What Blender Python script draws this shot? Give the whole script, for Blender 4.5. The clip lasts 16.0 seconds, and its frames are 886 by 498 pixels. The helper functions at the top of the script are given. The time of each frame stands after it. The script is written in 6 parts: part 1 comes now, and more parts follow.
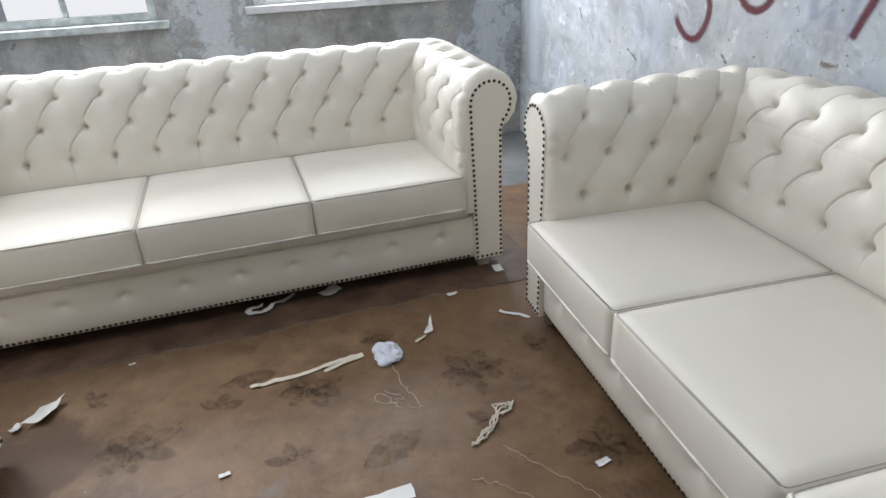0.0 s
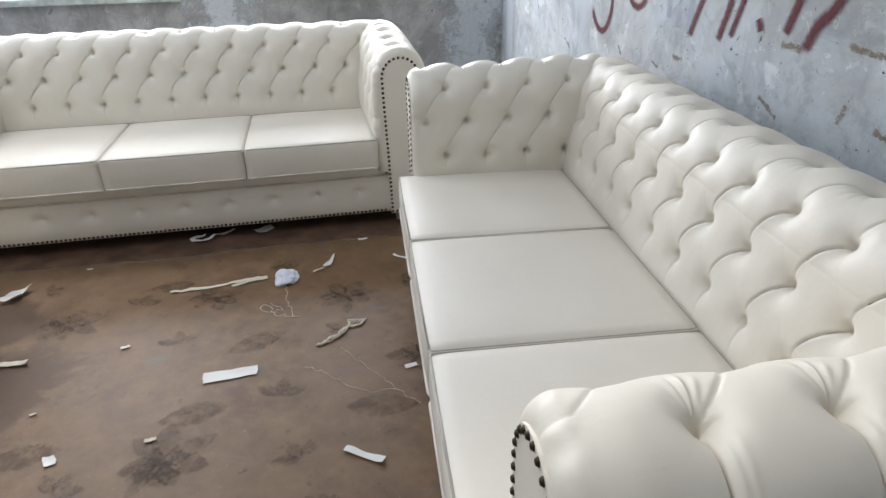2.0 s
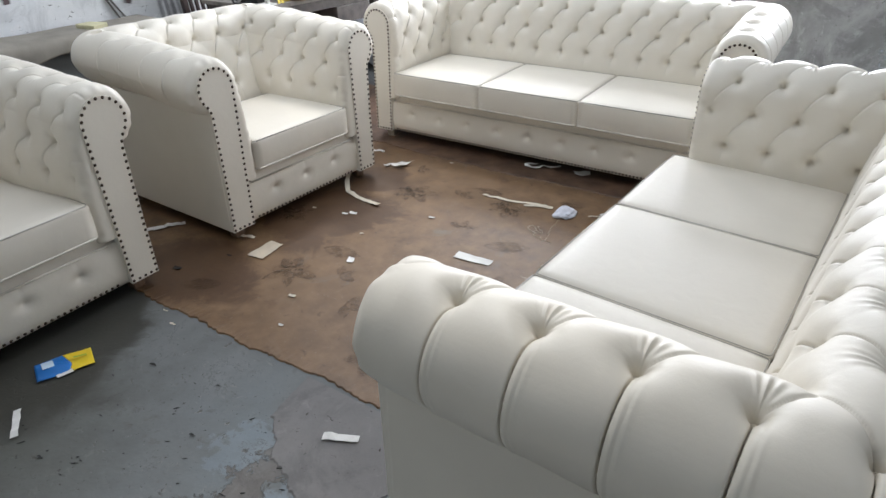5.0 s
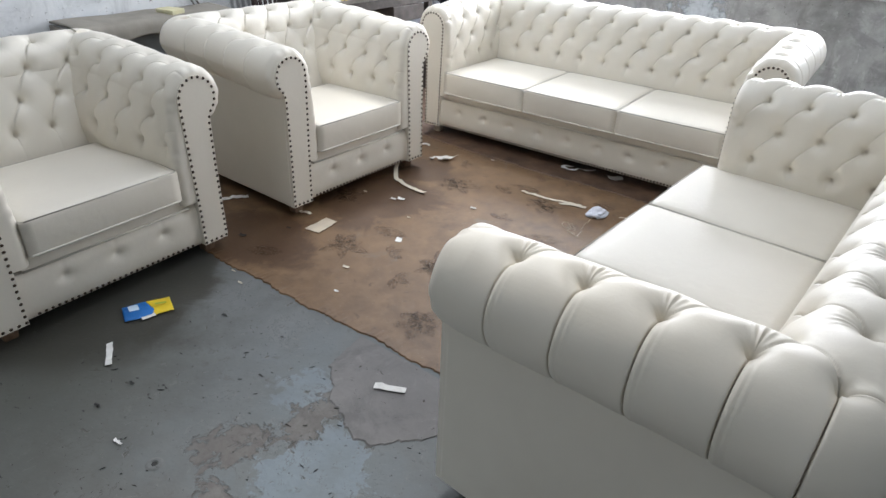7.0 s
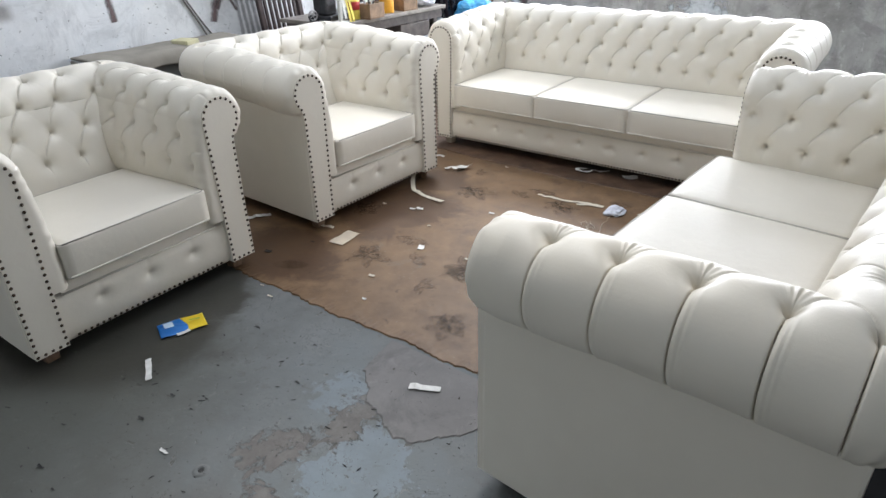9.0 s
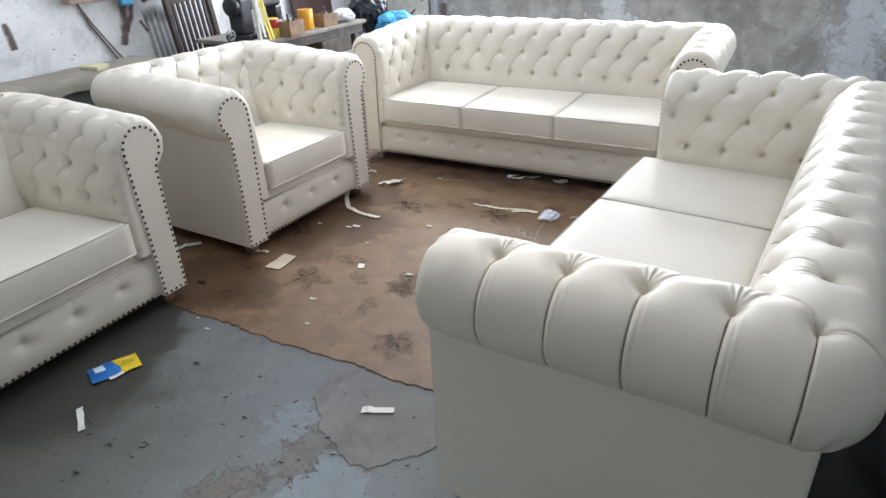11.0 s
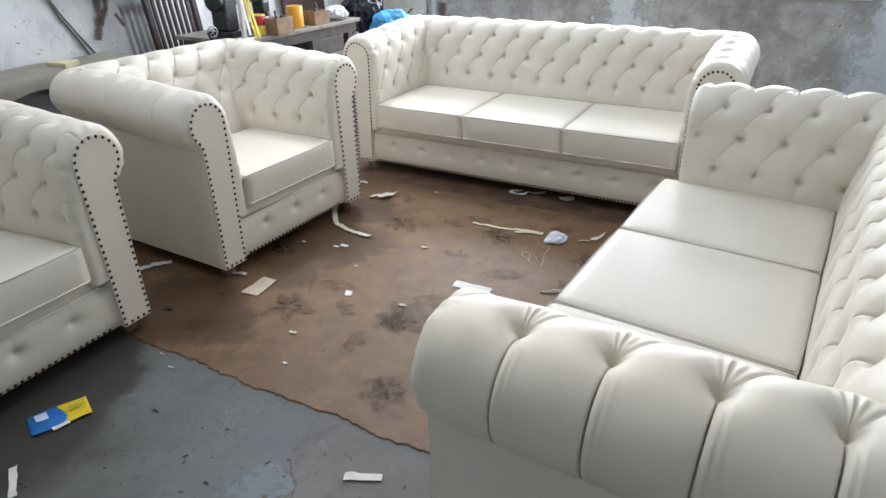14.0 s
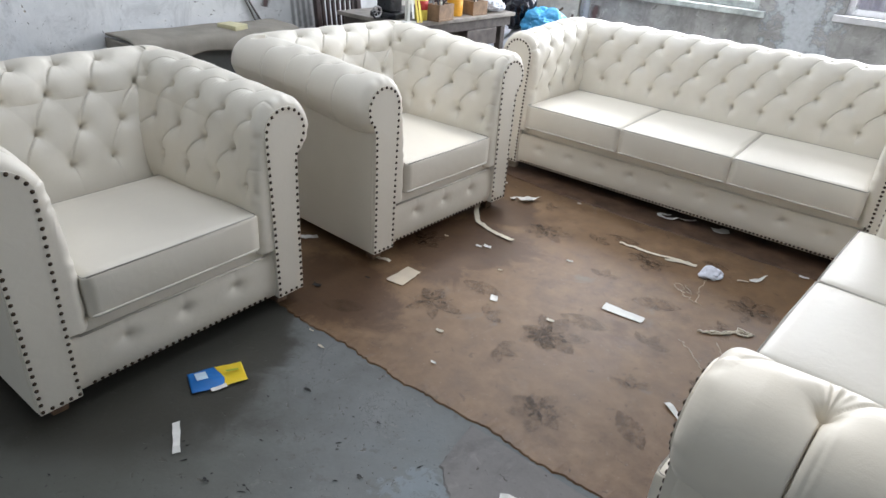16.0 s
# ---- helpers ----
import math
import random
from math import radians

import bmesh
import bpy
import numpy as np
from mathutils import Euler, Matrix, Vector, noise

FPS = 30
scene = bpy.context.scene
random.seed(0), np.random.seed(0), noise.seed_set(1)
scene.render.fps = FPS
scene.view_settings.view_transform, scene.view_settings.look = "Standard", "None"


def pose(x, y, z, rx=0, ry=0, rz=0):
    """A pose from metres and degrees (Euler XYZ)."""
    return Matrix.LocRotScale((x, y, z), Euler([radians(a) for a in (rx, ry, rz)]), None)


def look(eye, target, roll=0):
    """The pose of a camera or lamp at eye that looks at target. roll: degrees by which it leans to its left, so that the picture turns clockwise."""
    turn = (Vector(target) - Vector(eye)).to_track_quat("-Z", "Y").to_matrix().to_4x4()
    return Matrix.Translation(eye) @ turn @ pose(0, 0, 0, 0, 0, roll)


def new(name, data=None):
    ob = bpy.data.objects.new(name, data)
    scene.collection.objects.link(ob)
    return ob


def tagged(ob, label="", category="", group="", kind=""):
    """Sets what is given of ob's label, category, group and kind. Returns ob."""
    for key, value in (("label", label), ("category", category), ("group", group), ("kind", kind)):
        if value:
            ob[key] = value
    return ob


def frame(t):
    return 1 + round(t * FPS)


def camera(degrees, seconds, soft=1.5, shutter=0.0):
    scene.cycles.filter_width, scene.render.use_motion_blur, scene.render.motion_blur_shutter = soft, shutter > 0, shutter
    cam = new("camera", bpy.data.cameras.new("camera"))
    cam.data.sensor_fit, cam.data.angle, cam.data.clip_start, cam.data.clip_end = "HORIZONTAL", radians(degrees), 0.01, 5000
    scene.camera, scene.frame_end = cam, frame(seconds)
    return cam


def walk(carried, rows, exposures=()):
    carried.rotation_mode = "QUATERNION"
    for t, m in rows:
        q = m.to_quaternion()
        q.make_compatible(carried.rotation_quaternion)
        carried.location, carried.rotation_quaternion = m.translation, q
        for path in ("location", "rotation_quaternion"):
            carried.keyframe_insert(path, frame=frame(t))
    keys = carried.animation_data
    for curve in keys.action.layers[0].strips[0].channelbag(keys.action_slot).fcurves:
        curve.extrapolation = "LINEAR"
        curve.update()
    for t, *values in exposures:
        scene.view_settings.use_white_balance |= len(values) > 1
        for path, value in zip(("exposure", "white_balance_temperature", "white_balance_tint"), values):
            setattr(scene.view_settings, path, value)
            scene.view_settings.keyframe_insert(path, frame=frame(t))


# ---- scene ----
cam = camera(70.44, 16.0)
PATH = [
    (0, (1.042, -2.158, 1.248), (1.551, -0.431, 0.377), -2.81),
    (0.5, (1.049, -2.264, 1.262), (1.289, -0.470, 0.413), -2.33),
    (1, (1.109, -2.466, 1.295), (1.303, -0.678, 0.421), -0.87),
    (1.5, (1.347, -2.659, 1.284), (1.544, -0.864, 0.426), 0.57),
    (2, (1.590, -2.743, 1.275), (1.899, -0.986, 0.371), -1.08),
    (2.5, (1.805, -2.735, 1.241), (2.178, -1.025, 0.273), 1.67),
    (3, (1.989, -2.744, 1.254), (2.033, -1.010, 0.258), 1.97),
    (3.5, (2.167, -2.811, 1.277), (1.732, -1.157, 0.240), 2.97),
    (4, (2.235, -2.884, 1.314), (1.533, -1.337, 0.259), 1.15),
    (4.5, (2.324, -2.981, 1.383), (1.500, -1.482, 0.347), 0.14),
    (4.7, (2.367, -2.999, 1.395), (1.415, -1.550, 0.397), -0.96),
    (6.8, (2.444, -3.237, 1.393), (1.423, -1.830, 0.403), -0.74),
    (7, (2.462, -3.280, 1.454), (1.432, -1.881, 0.464), 2.33),
    (7.5, (2.483, -3.289, 1.437), (1.262, -2.022, 0.485), 2.46),
    (8, (2.532, -3.298, 1.443), (1.269, -2.058, 0.512), 0.90),
    (8.5, (2.587, -3.293, 1.431), (1.364, -2.007, 0.509), -1.23),
    (9, (2.465, -3.365, 1.416), (1.386, -1.965, 0.480), -1.44),
    (9.5, (2.433, -3.388, 1.435), (1.498, -1.900, 0.480), -2.41),
    (9.7, (2.399, -3.385, 1.442), (1.477, -1.870, 0.517), -2.32),
    (11.8, (2.443, -3.356, 1.419), (1.540, -1.819, 0.513), -2.72),
    (12, (2.432, -3.363, 1.414), (1.533, -1.814, 0.525), -3.44),
    (12.5, (2.370, -3.360, 1.398), (1.554, -1.759, 0.520), -2.47),
    (13, (2.344, -3.341, 1.414), (1.561, -1.743, 0.500), -0.98),
    (13.5, (2.314, -3.189, 1.431), (1.455, -1.646, 0.491), -0.40),
    (14, (2.247, -3.096, 1.402), (1.360, -1.557, 0.484), -1.02),
    (14.5, (2.073, -3.129, 1.389), (1.186, -1.601, 0.451), -2.29),
    (15, (1.965, -3.166, 1.402), (1.206, -1.575, 0.456), -0.09),
    (15.5, (1.939, -3.179, 1.424), (1.018, -1.676, 0.480), 2.31),
    (16, (1.914, -3.194, 1.405), (0.838, -1.797, 0.460), 4.33),
]
walk(cam, [(t, look(eye, target, roll)) for t, eye, target, roll in PATH], [(0.0, -0.26), (1.5, -0.28), (2.5, -0.22), (3.2, -0.10), (4.5, -0.08), (7.0, 0.08), (9.5, 0.12), (12.5, 0.10), (14.0, -0.02), (15.5, -0.05), (16.0, 0.0)])

# ---- light ----
world = bpy.data.worlds.new("sky")
scene.world = world
world.use_nodes = True
wn = world.node_tree.nodes
sky = wn.new("ShaderNodeTexSky")
sky.sky_type, sky.sun_disc = "NISHITA", False
sky.sun_elevation, sky.sun_rotation = radians(55), radians(-35)
wn["Background"].inputs["Strength"].default_value = 0.10
world.node_tree.links.new(sky.outputs["Color"], wn["Background"].inputs["Color"])
sun_data = bpy.data.lights.new("sun", "SUN")
sun_data.energy, sun_data.angle, sun_data.color = 1.2, radians(12), (1.0, 0.96, 0.9)
sun_lamp = new("sun", sun_data)
sun_lamp.matrix_world = look((-3, 4, 8), (0, 0, 0))


def opening_light(name, where, target, wide, high, watts, colour):
    """The sky's light in an opening of the building; some openings are unseen and assumed."""
    data = bpy.data.lights.new(name, "AREA")
    data.shape, data.size, data.size_y = "RECTANGLE", wide, high
    data.energy, data.color = watts, colour
    ob = new(name, data)
    ob.matrix_world = look(where, target)
    return ob


opening_light("window_light", (-0.04, 1.93, 1.52), (-0.04, -2, 0.9), 1.2, 1.1, 70, (0.92, 0.955, 1.035))
opening_light("window_light", (1.82, 1.93, 1.52), (1.82, -2, 0.9), 1.2, 1.1, 64, (0.92, 0.955, 1.035))
# two unseen overhead lamps, added to brighten the seats from above
opening_light("top_fill_light", (-0.75, 0.95, 3.36), (-0.75, 0.95, 0), 1.3, 1.5, 50, (0.875, 0.94, 1.04))
opening_light("top_fill_light", (0.55, -1.35, 3.36), (0.55, -1.35, 0), 1.7, 1.7, 37, (0.875, 0.94, 1.04))
# fill from the south, in an assumed doorway that is never in view
opening_light("south_fill_light", (0.6, -6.3, 1.5), (0.6, 0, 0.9), 3.2, 2.4, 14, (1.0, 0.97, 0.90))


# ---- materials ----
class Mat:
    """A small helper round one node material."""

    def __init__(self, name, rough=0.5, metal=0.0, spec=0.5):
        self.m = bpy.data.materials.new(name)
        self.m.use_nodes = True
        self.t = self.m.node_tree
        self.b = self.t.nodes["Principled BSDF"]
        self.b.inputs["Roughness"].default_value = rough
        self.b.inputs["Metallic"].default_value = metal
        self.b.inputs["Specular IOR Level"].default_value = spec
        self.co = self.n("ShaderNodeTexCoord").outputs["Object"]

    def n(self, kind, **props):
        node = self.t.nodes.new(kind)
        if "operation" in props:
            node.operation = props["operation"]
        if "data_type" in props:
            node.data_type = props["data_type"]
        if "blend_type" in props:
            node.blend_type = props["blend_type"]
        return node

    def link(self, a, b):
        self.t.links.new(a, b)

    def noise(self, scale, detail=4.0, rough=0.55, distort=0.0, co=None):
        node = self.n("ShaderNodeTexNoise")
        node.inputs["Scale"].default_value, node.inputs["Detail"].default_value = scale, detail
        node.inputs["Roughness"].default_value, node.inputs["Distortion"].default_value = rough, distort
        self.link(co or self.co, node.inputs["Vector"])
        return node.outputs["Fac"]

    def ramp(self, fac, *stops):
        node = self.n("ShaderNodeValToRGB")
        el = node.color_ramp.elements
        while len(el) < len(stops):
            el.new(0.5)
        for e, (p, c) in zip(el, stops):
            e.position, e.color = p, (*c, 1) if len(c) == 3 else c
        self.link(fac, node.inputs["Fac"])
        return node.outputs["Color"]

    def gate(self, fac, lo, hi):
        node = self.n("ShaderNodeMapRange")
        node.interpolation_type = "SMOOTHSTEP"
        node.inputs["From Min"].default_value, node.inputs["From Max"].default_value = lo, hi
        self.link(fac, node.inputs["Value"])
        return node.outputs["Result"]

    def mix(self, fac, a, b, mode="MIX"):
        node = self.n("ShaderNodeMix", data_type="RGBA", blend_type=mode)
        for key, value in ((0, fac), (6, a), (7, b)):
            if isinstance(value, bpy.types.NodeSocket):
                self.link(value, node.inputs[key])
            elif key == 0:
                node.inputs[0].default_value = value
            else:
                node.inputs[key].default_value = (*value, 1)
        return node.outputs[2]

    def math(self, op, a, b=0.0, c=0.0):
        node = self.n("ShaderNodeMath", operation=op)
        for i, v in enumerate((a, b, c)):
            if isinstance(v, bpy.types.NodeSocket):
                self.link(v, node.inputs[i])
            else:
                node.inputs[i].default_value = v
        return node.outputs[0]

    def colour(self, c):
        if isinstance(c, bpy.types.NodeSocket):
            self.link(c, self.b.inputs["Base Color"])
        else:
            self.b.inputs["Base Color"].default_value = (*c, 1)
        return self

    def rough(self, fac, lo, hi):
        node = self.n("ShaderNodeMapRange")
        node.inputs["To Min"].default_value, node.inputs["To Max"].default_value = lo, hi
        self.link(fac, node.inputs["Value"])
        self.link(node.outputs["Result"], self.b.inputs["Roughness"])
        return self

    def bump(self, fac, strength, distance):
        node = self.n("ShaderNodeBump")
        node.inputs["Strength"].default_value, node.inputs["Distance"].default_value = strength, distance
        self.link(fac, node.inputs["Height"])
        if self.b.inputs["Normal"].is_linked:
            self.link(self.b.inputs["Normal"].links[0].from_socket, node.inputs["Normal"])
        self.link(node.outputs["Normal"], self.b.inputs["Normal"])
        return self


def plain(name, colour, rough=0.5, metal=0.0, vary=0.12, scale=9.0, spec=0.5, bump=0.0):
    """A surface of one colour with soft uneven tone."""
    m = Mat(name, rough, metal, spec)
    dark = tuple(c * (1 - vary * 2) for c in colour)
    light = tuple(min(1, c * (1 + vary)) for c in colour)
    m.colour(m.ramp(m.noise(scale, 6), (0.3, dark), (0.7, light)))
    m.rough(m.noise(scale * 3, 3), max(0.02, rough - 0.1), min(1, rough + 0.12))
    if bump:
        m.bump(m.noise(scale * 12, 4), 0.4, bump)
    return m.m


def leather_material():
    m = Mat("cream_leatherette", 0.5, 0, 0.42)
    soft = m.noise(3.0, 5)
    m.colour(m.ramp(soft, (0.3, (0.714, 0.667, 0.580)), (0.7, (0.768, 0.721, 0.632))))
    m.rough(m.noise(14, 4), 0.40, 0.54)
    grain = m.n("ShaderNodeTexVoronoi")
    grain.inputs["Scale"].default_value = 420
    m.link(m.co, grain.inputs["Vector"])
    m.bump(grain.outputs["Distance"], 0.10, 0.0006)
    m.bump(m.noise(22, 3, 0.5, 0.6), 0.22, 0.004)
    m.bump(m.noise(75, 4, 0.6, 0.3), 0.10, 0.002)
    return m.m


LEATHER = leather_material()
PIPING = plain("cream_piping", (0.68, 0.64, 0.565), 0.45)
# darker than the leather: shade of the seam groove put into colour
SEAM_SHADE = plain("grey_beige_seam_shade", (0.44, 0.41, 0.36), 0.6)
NAIL = plain("antique_bronze", (0.085, 0.06, 0.042), 0.38, 0.75, 0.3, 60)
FOOT = plain("brown_wood_foot", (0.17, 0.105, 0.065), 0.55, 0, 0.25, 30)
LINING = plain("black_dust_cloth", (0.03, 0.028, 0.027), 0.95)


def concrete_material():
    m = Mat("worn_concrete", 0.6, 0, 0.4)
    big, mid, fine = m.noise(0.9, 6, 0.6), m.noise(5, 8, 0.65), m.noise(60, 6, 0.7)
    base = m.ramp(mid, (0.3, (0.106, 0.110, 0.106)), (0.52, (0.142, 0.149, 0.146)), (0.75, (0.180, 0.189, 0.188)))
    sep = m.n("ShaderNodeSeparateXYZ")
    m.link(m.co, sep.inputs[0])

    def zone(cx, cy, rx, ry, wobble, lo, hi):
        dx = m.math("DIVIDE", m.math("ADD", m.math("SUBTRACT", sep.outputs[0], cx), wobble), rx)
        dy = m.math("DIVIDE", m.math("ADD", m.math("SUBTRACT", sep.outputs[1], cy), wobble), ry)
        r = m.math("SQRT", m.math("ADD", m.math("MULTIPLY", dx, dx), m.math("MULTIPLY", dy, dy)))
        return m.math("SUBTRACT", 1.0, m.gate(r, lo, hi))

    wob = m.math("MULTIPLY", m.math("SUBTRACT", m.noise(2.4, 5, 0.6), 0.5), 0.4)
    # faint blue paint left in patches, and a peeled place
    blue = m.gate(m.noise(1.5, 7, 0.62, 0.4), 0.46, 0.56)
    tint = zone(1.35, -2.40, 0.75, 0.75, wob, 0.3, 1.1)
    base = m.mix(m.math("MULTIPLY", m.math("MULTIPLY", m.math("ADD", 0.35, m.math("MULTIPLY", blue, 0.65)), tint), 0.8), base, (0.150, 0.171, 0.180))
    flakes = m.noise(17, 10, 0.70, 0.5)
    ragged = m.math("MULTIPLY", m.math("SUBTRACT", flakes, 0.5), 2.6)
    skin = m.gate(m.math("ADD", zone(1.47, -2.43, 0.24, 0.26, wob, 0.2, 1.1), ragged), 0.48, 0.62)
    skin2 = m.gate(m.math("ADD", zone(1.17, -2.28, 0.16, 0.16, wob, 0.2, 1.1), ragged), 0.45, 0.58)
    base = m.mix(m.math("MULTIPLY", m.math("MAXIMUM", skin, m.math("MULTIPLY", skin2, 0.7)), 0.62), base, m.ramp(mid, (0.3, (0.165, 0.205, 0.235)), (0.7, (0.235, 0.285, 0.325))))
    # a ragged band where the skin has peeled down to brown cement
    strips = m.noise(15, 9, 0.72, 0.8)
    torn = m.math("MULTIPLY", m.math("SUBTRACT", strips, 0.5), 3.4)
    worn = m.math("MAXIMUM", zone(1.28, -2.36, 0.13, 0.22, wob, 0.1, 1.15), m.math("MAXIMUM", zone(1.22, -2.56, 0.16, 0.16, wob, 0.1, 1.15), zone(1.40, -2.68, 0.22, 0.12, wob, 0.1, 1.15)))
    depth = m.math("ADD", worn, torn)
    bare = m.gate(depth, 0.60, 0.68)
    base = m.mix(m.math("MULTIPLY", bare, 0.85), base, m.ramp(m.noise(16, 8, 0.7, 0.5), (0.3, (0.098, 0.088, 0.080)), (0.5, (0.138, 0.125, 0.114)), (0.7, (0.180, 0.170, 0.160))))
    rim = m.math("MULTIPLY", m.gate(depth, 0.53, 0.59), m.math("SUBTRACT", 1.0, bare))
    base = m.mix(m.math("MULTIPLY", rim, 0.35), base, (0.25, 0.285, 0.30))
    edge = m.math("MULTIPLY", m.gate(depth, 0.59, 0.63), m.math("SUBTRACT", 1.0, m.gate(depth, 0.65, 0.72)))
    base = m.mix(m.math("MULTIPLY", edge, 0.45), base, (0.075, 0.070, 0.062))
    # grime
    grime = m.gate(big, 0.53, 0.68)
    base = m.mix(m.math("MULTIPLY", grime, 0.45), base, (0.11, 0.105, 0.095))
    blot = m.gate(m.noise(24, 6, 0.7, 0.4), 0.58, 0.66)
    base = m.mix(m.math("MULTIPLY", blot, 0.4), base, (0.10, 0.096, 0.088))
    streak = m.gate(m.noise(13, 8, 0.75, 1.5), 0.60, 0.66)
    base = m.mix(m.math("MULTIPLY", streak, 0.3), base, (0.25, 0.25, 0.24))
    specks = m.gate(m.noise(85, 3, 0.6, 0.6), 0.66, 0.71)
    # shallow spalls with a pale edge, and hair cracks
    spall = m.noise(19, 7, 0.6, 0.9)
    base = m.mix(m.math("MULTIPLY", m.gate(spall, 0.66, 0.675), 0.75), base, (0.085, 0.078, 0.068))
    base = m.mix(m.math("MULTIPLY", m.math("MULTIPLY", m.gate(spall, 0.645, 0.655), m.math("SUBTRACT", 1.0, m.gate(spall, 0.66, 0.67))), 0.4), base, (0.26, 0.265, 0.26))
    vein = m.math("ABSOLUTE", m.math("SUBTRACT", m.noise(2.1, 9, 0.7, 0.8), 0.5))
    base = m.mix(m.math("MULTIPLY", m.math("SUBTRACT", 1.0, m.gate(vein, 0.001, 0.006)), m.math("MULTIPLY", m.gate(mid, 0.5, 0.6), 0.6)), base, (0.07, 0.065, 0.06))
    # olive floor tone by the west side, deepened to hold the armchair's shade
    olive = zone(0.12, -2.95, 1.15, 1.0, wob, 0.3, 1.1)
    base = m.mix(m.math("MULTIPLY", olive, 0.68), base, (0.076, 0.076, 0.060))
    base = m.mix(specks, base, (0.05, 0.047, 0.042))
    # damp stain round the near armchair, with the chair's shade painted into it
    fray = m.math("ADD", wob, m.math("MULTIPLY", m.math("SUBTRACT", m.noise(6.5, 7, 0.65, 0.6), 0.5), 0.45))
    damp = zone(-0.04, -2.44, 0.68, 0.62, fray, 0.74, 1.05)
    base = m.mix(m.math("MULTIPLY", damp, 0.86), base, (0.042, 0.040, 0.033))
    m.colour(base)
    wet = m.math("SUBTRACT", 0.68, m.math("MULTIPLY", damp, 0.32))
    m.link(m.math("ADD", wet, m.math("MULTIPLY", m.math("SUBTRACT", mid, 0.5), 0.3)), m.b.inputs["Roughness"])
    m.bump(fine, 0.45, 0.002)
    m.bump(mid, 0.3, 0.006)
    m.bump(m.math("SUBTRACT", 1.0, m.gate(spall, 0.655, 0.675)), 0.7, 0.003)
    m.bump(m.math("SUBTRACT", 1.0, specks), 0.6, 0.002)
    m.bump(m.math("SUBTRACT", 1.0, bare), 0.8, 0.003)
    return m.m


def lino_material():
    m = Mat("brown_floor_sheet", 0.55, 0, 0.4)
    big, mid, fine = m.noise(1.7, 6, 0.6), m.noise(9, 7, 0.65), m.noise(70, 5, 0.7)
    base = m.ramp(mid, (0.28, (0.088, 0.049, 0.025)), (0.5, (0.158, 0.093, 0.048)), (0.74, (0.232, 0.145, 0.080)))
    base = m.mix(m.math("MULTIPLY", m.gate(big, 0.42, 0.62), 0.5), base, (0.168, 0.099, 0.049))
    base = m.mix(m.math("MULTIPLY", m.gate(m.noise(3.1, 6, 0.6), 0.6, 0.7), 0.6), base, (0.075, 0.036, 0.02))
    # grey cement dust rubbed in
    dust = m.gate(m.noise(4.3, 6, 0.6, 0.5), 0.63, 0.72)
    base = m.mix(m.math("MULTIPLY", dust, 0.5), base, (0.150, 0.138, 0.124))
    smear = m.gate(m.noise(6.5, 9, 0.74, 1.2), 0.52, 0.66)
    base = m.mix(m.math("MULTIPLY", smear, 0.45), base, (0.185, 0.120, 0.072))
    scuff = m.gate(m.noise(28, 6, 0.7, 0.7), 0.60, 0.68)
    base = m.mix(m.math("MULTIPLY", scuff, 0.55), base, (0.045, 0.027, 0.017))
    crumbs = m.gate(m.noise(120, 2, 0.5), 0.72, 0.75)
    base = m.mix(m.math("MULTIPLY", crumbs, 0.6), base, (0.30, 0.26, 0.21))
    # damp, reddish places by the armchairs; part of the darkness is their painted shadow
    sep = m.n("ShaderNodeSeparateXYZ")
    m.link(m.co, sep.inputs[0])
    fray = m.math("MULTIPLY", m.math("SUBTRACT", m.noise(5.5, 8, 0.68, 0.6), 0.5), 1.6)
    wet = None
    for cx, cy, rx, ry in ((0.36, -1.02, 0.34, 0.36), (0.22, -1.72, 0.36, 0.26), (0.30, -0.55, 0.2, 0.2)):
        dx = m.math("DIVIDE", m.math("SUBTRACT", sep.outputs[0], cx), rx)
        dy = m.math("DIVIDE", m.math("SUBTRACT", sep.outputs[1], cy), ry)
        r = m.math("SQRT", m.math("ADD", m.math("MULTIPLY", dx, dx), m.math("MULTIPLY", dy, dy)))
        spot = m.math("SUBTRACT", 1.0, m.gate(m.math("ADD", r, fray), 0.7, 1.1))
        wet = spot if wet is None else m.math("MAXIMUM", wet, spot)
    base = m.mix(m.math("MULTIPLY", wet, 0.68), base, (0.052, 0.024, 0.012))
    m.colour(base)
    m.rough(mid, 0.34, 0.62)
    m.bump(fine, 0.25, 0.0015)
    m.bump(mid, 0.25, 0.004)
    return m.m


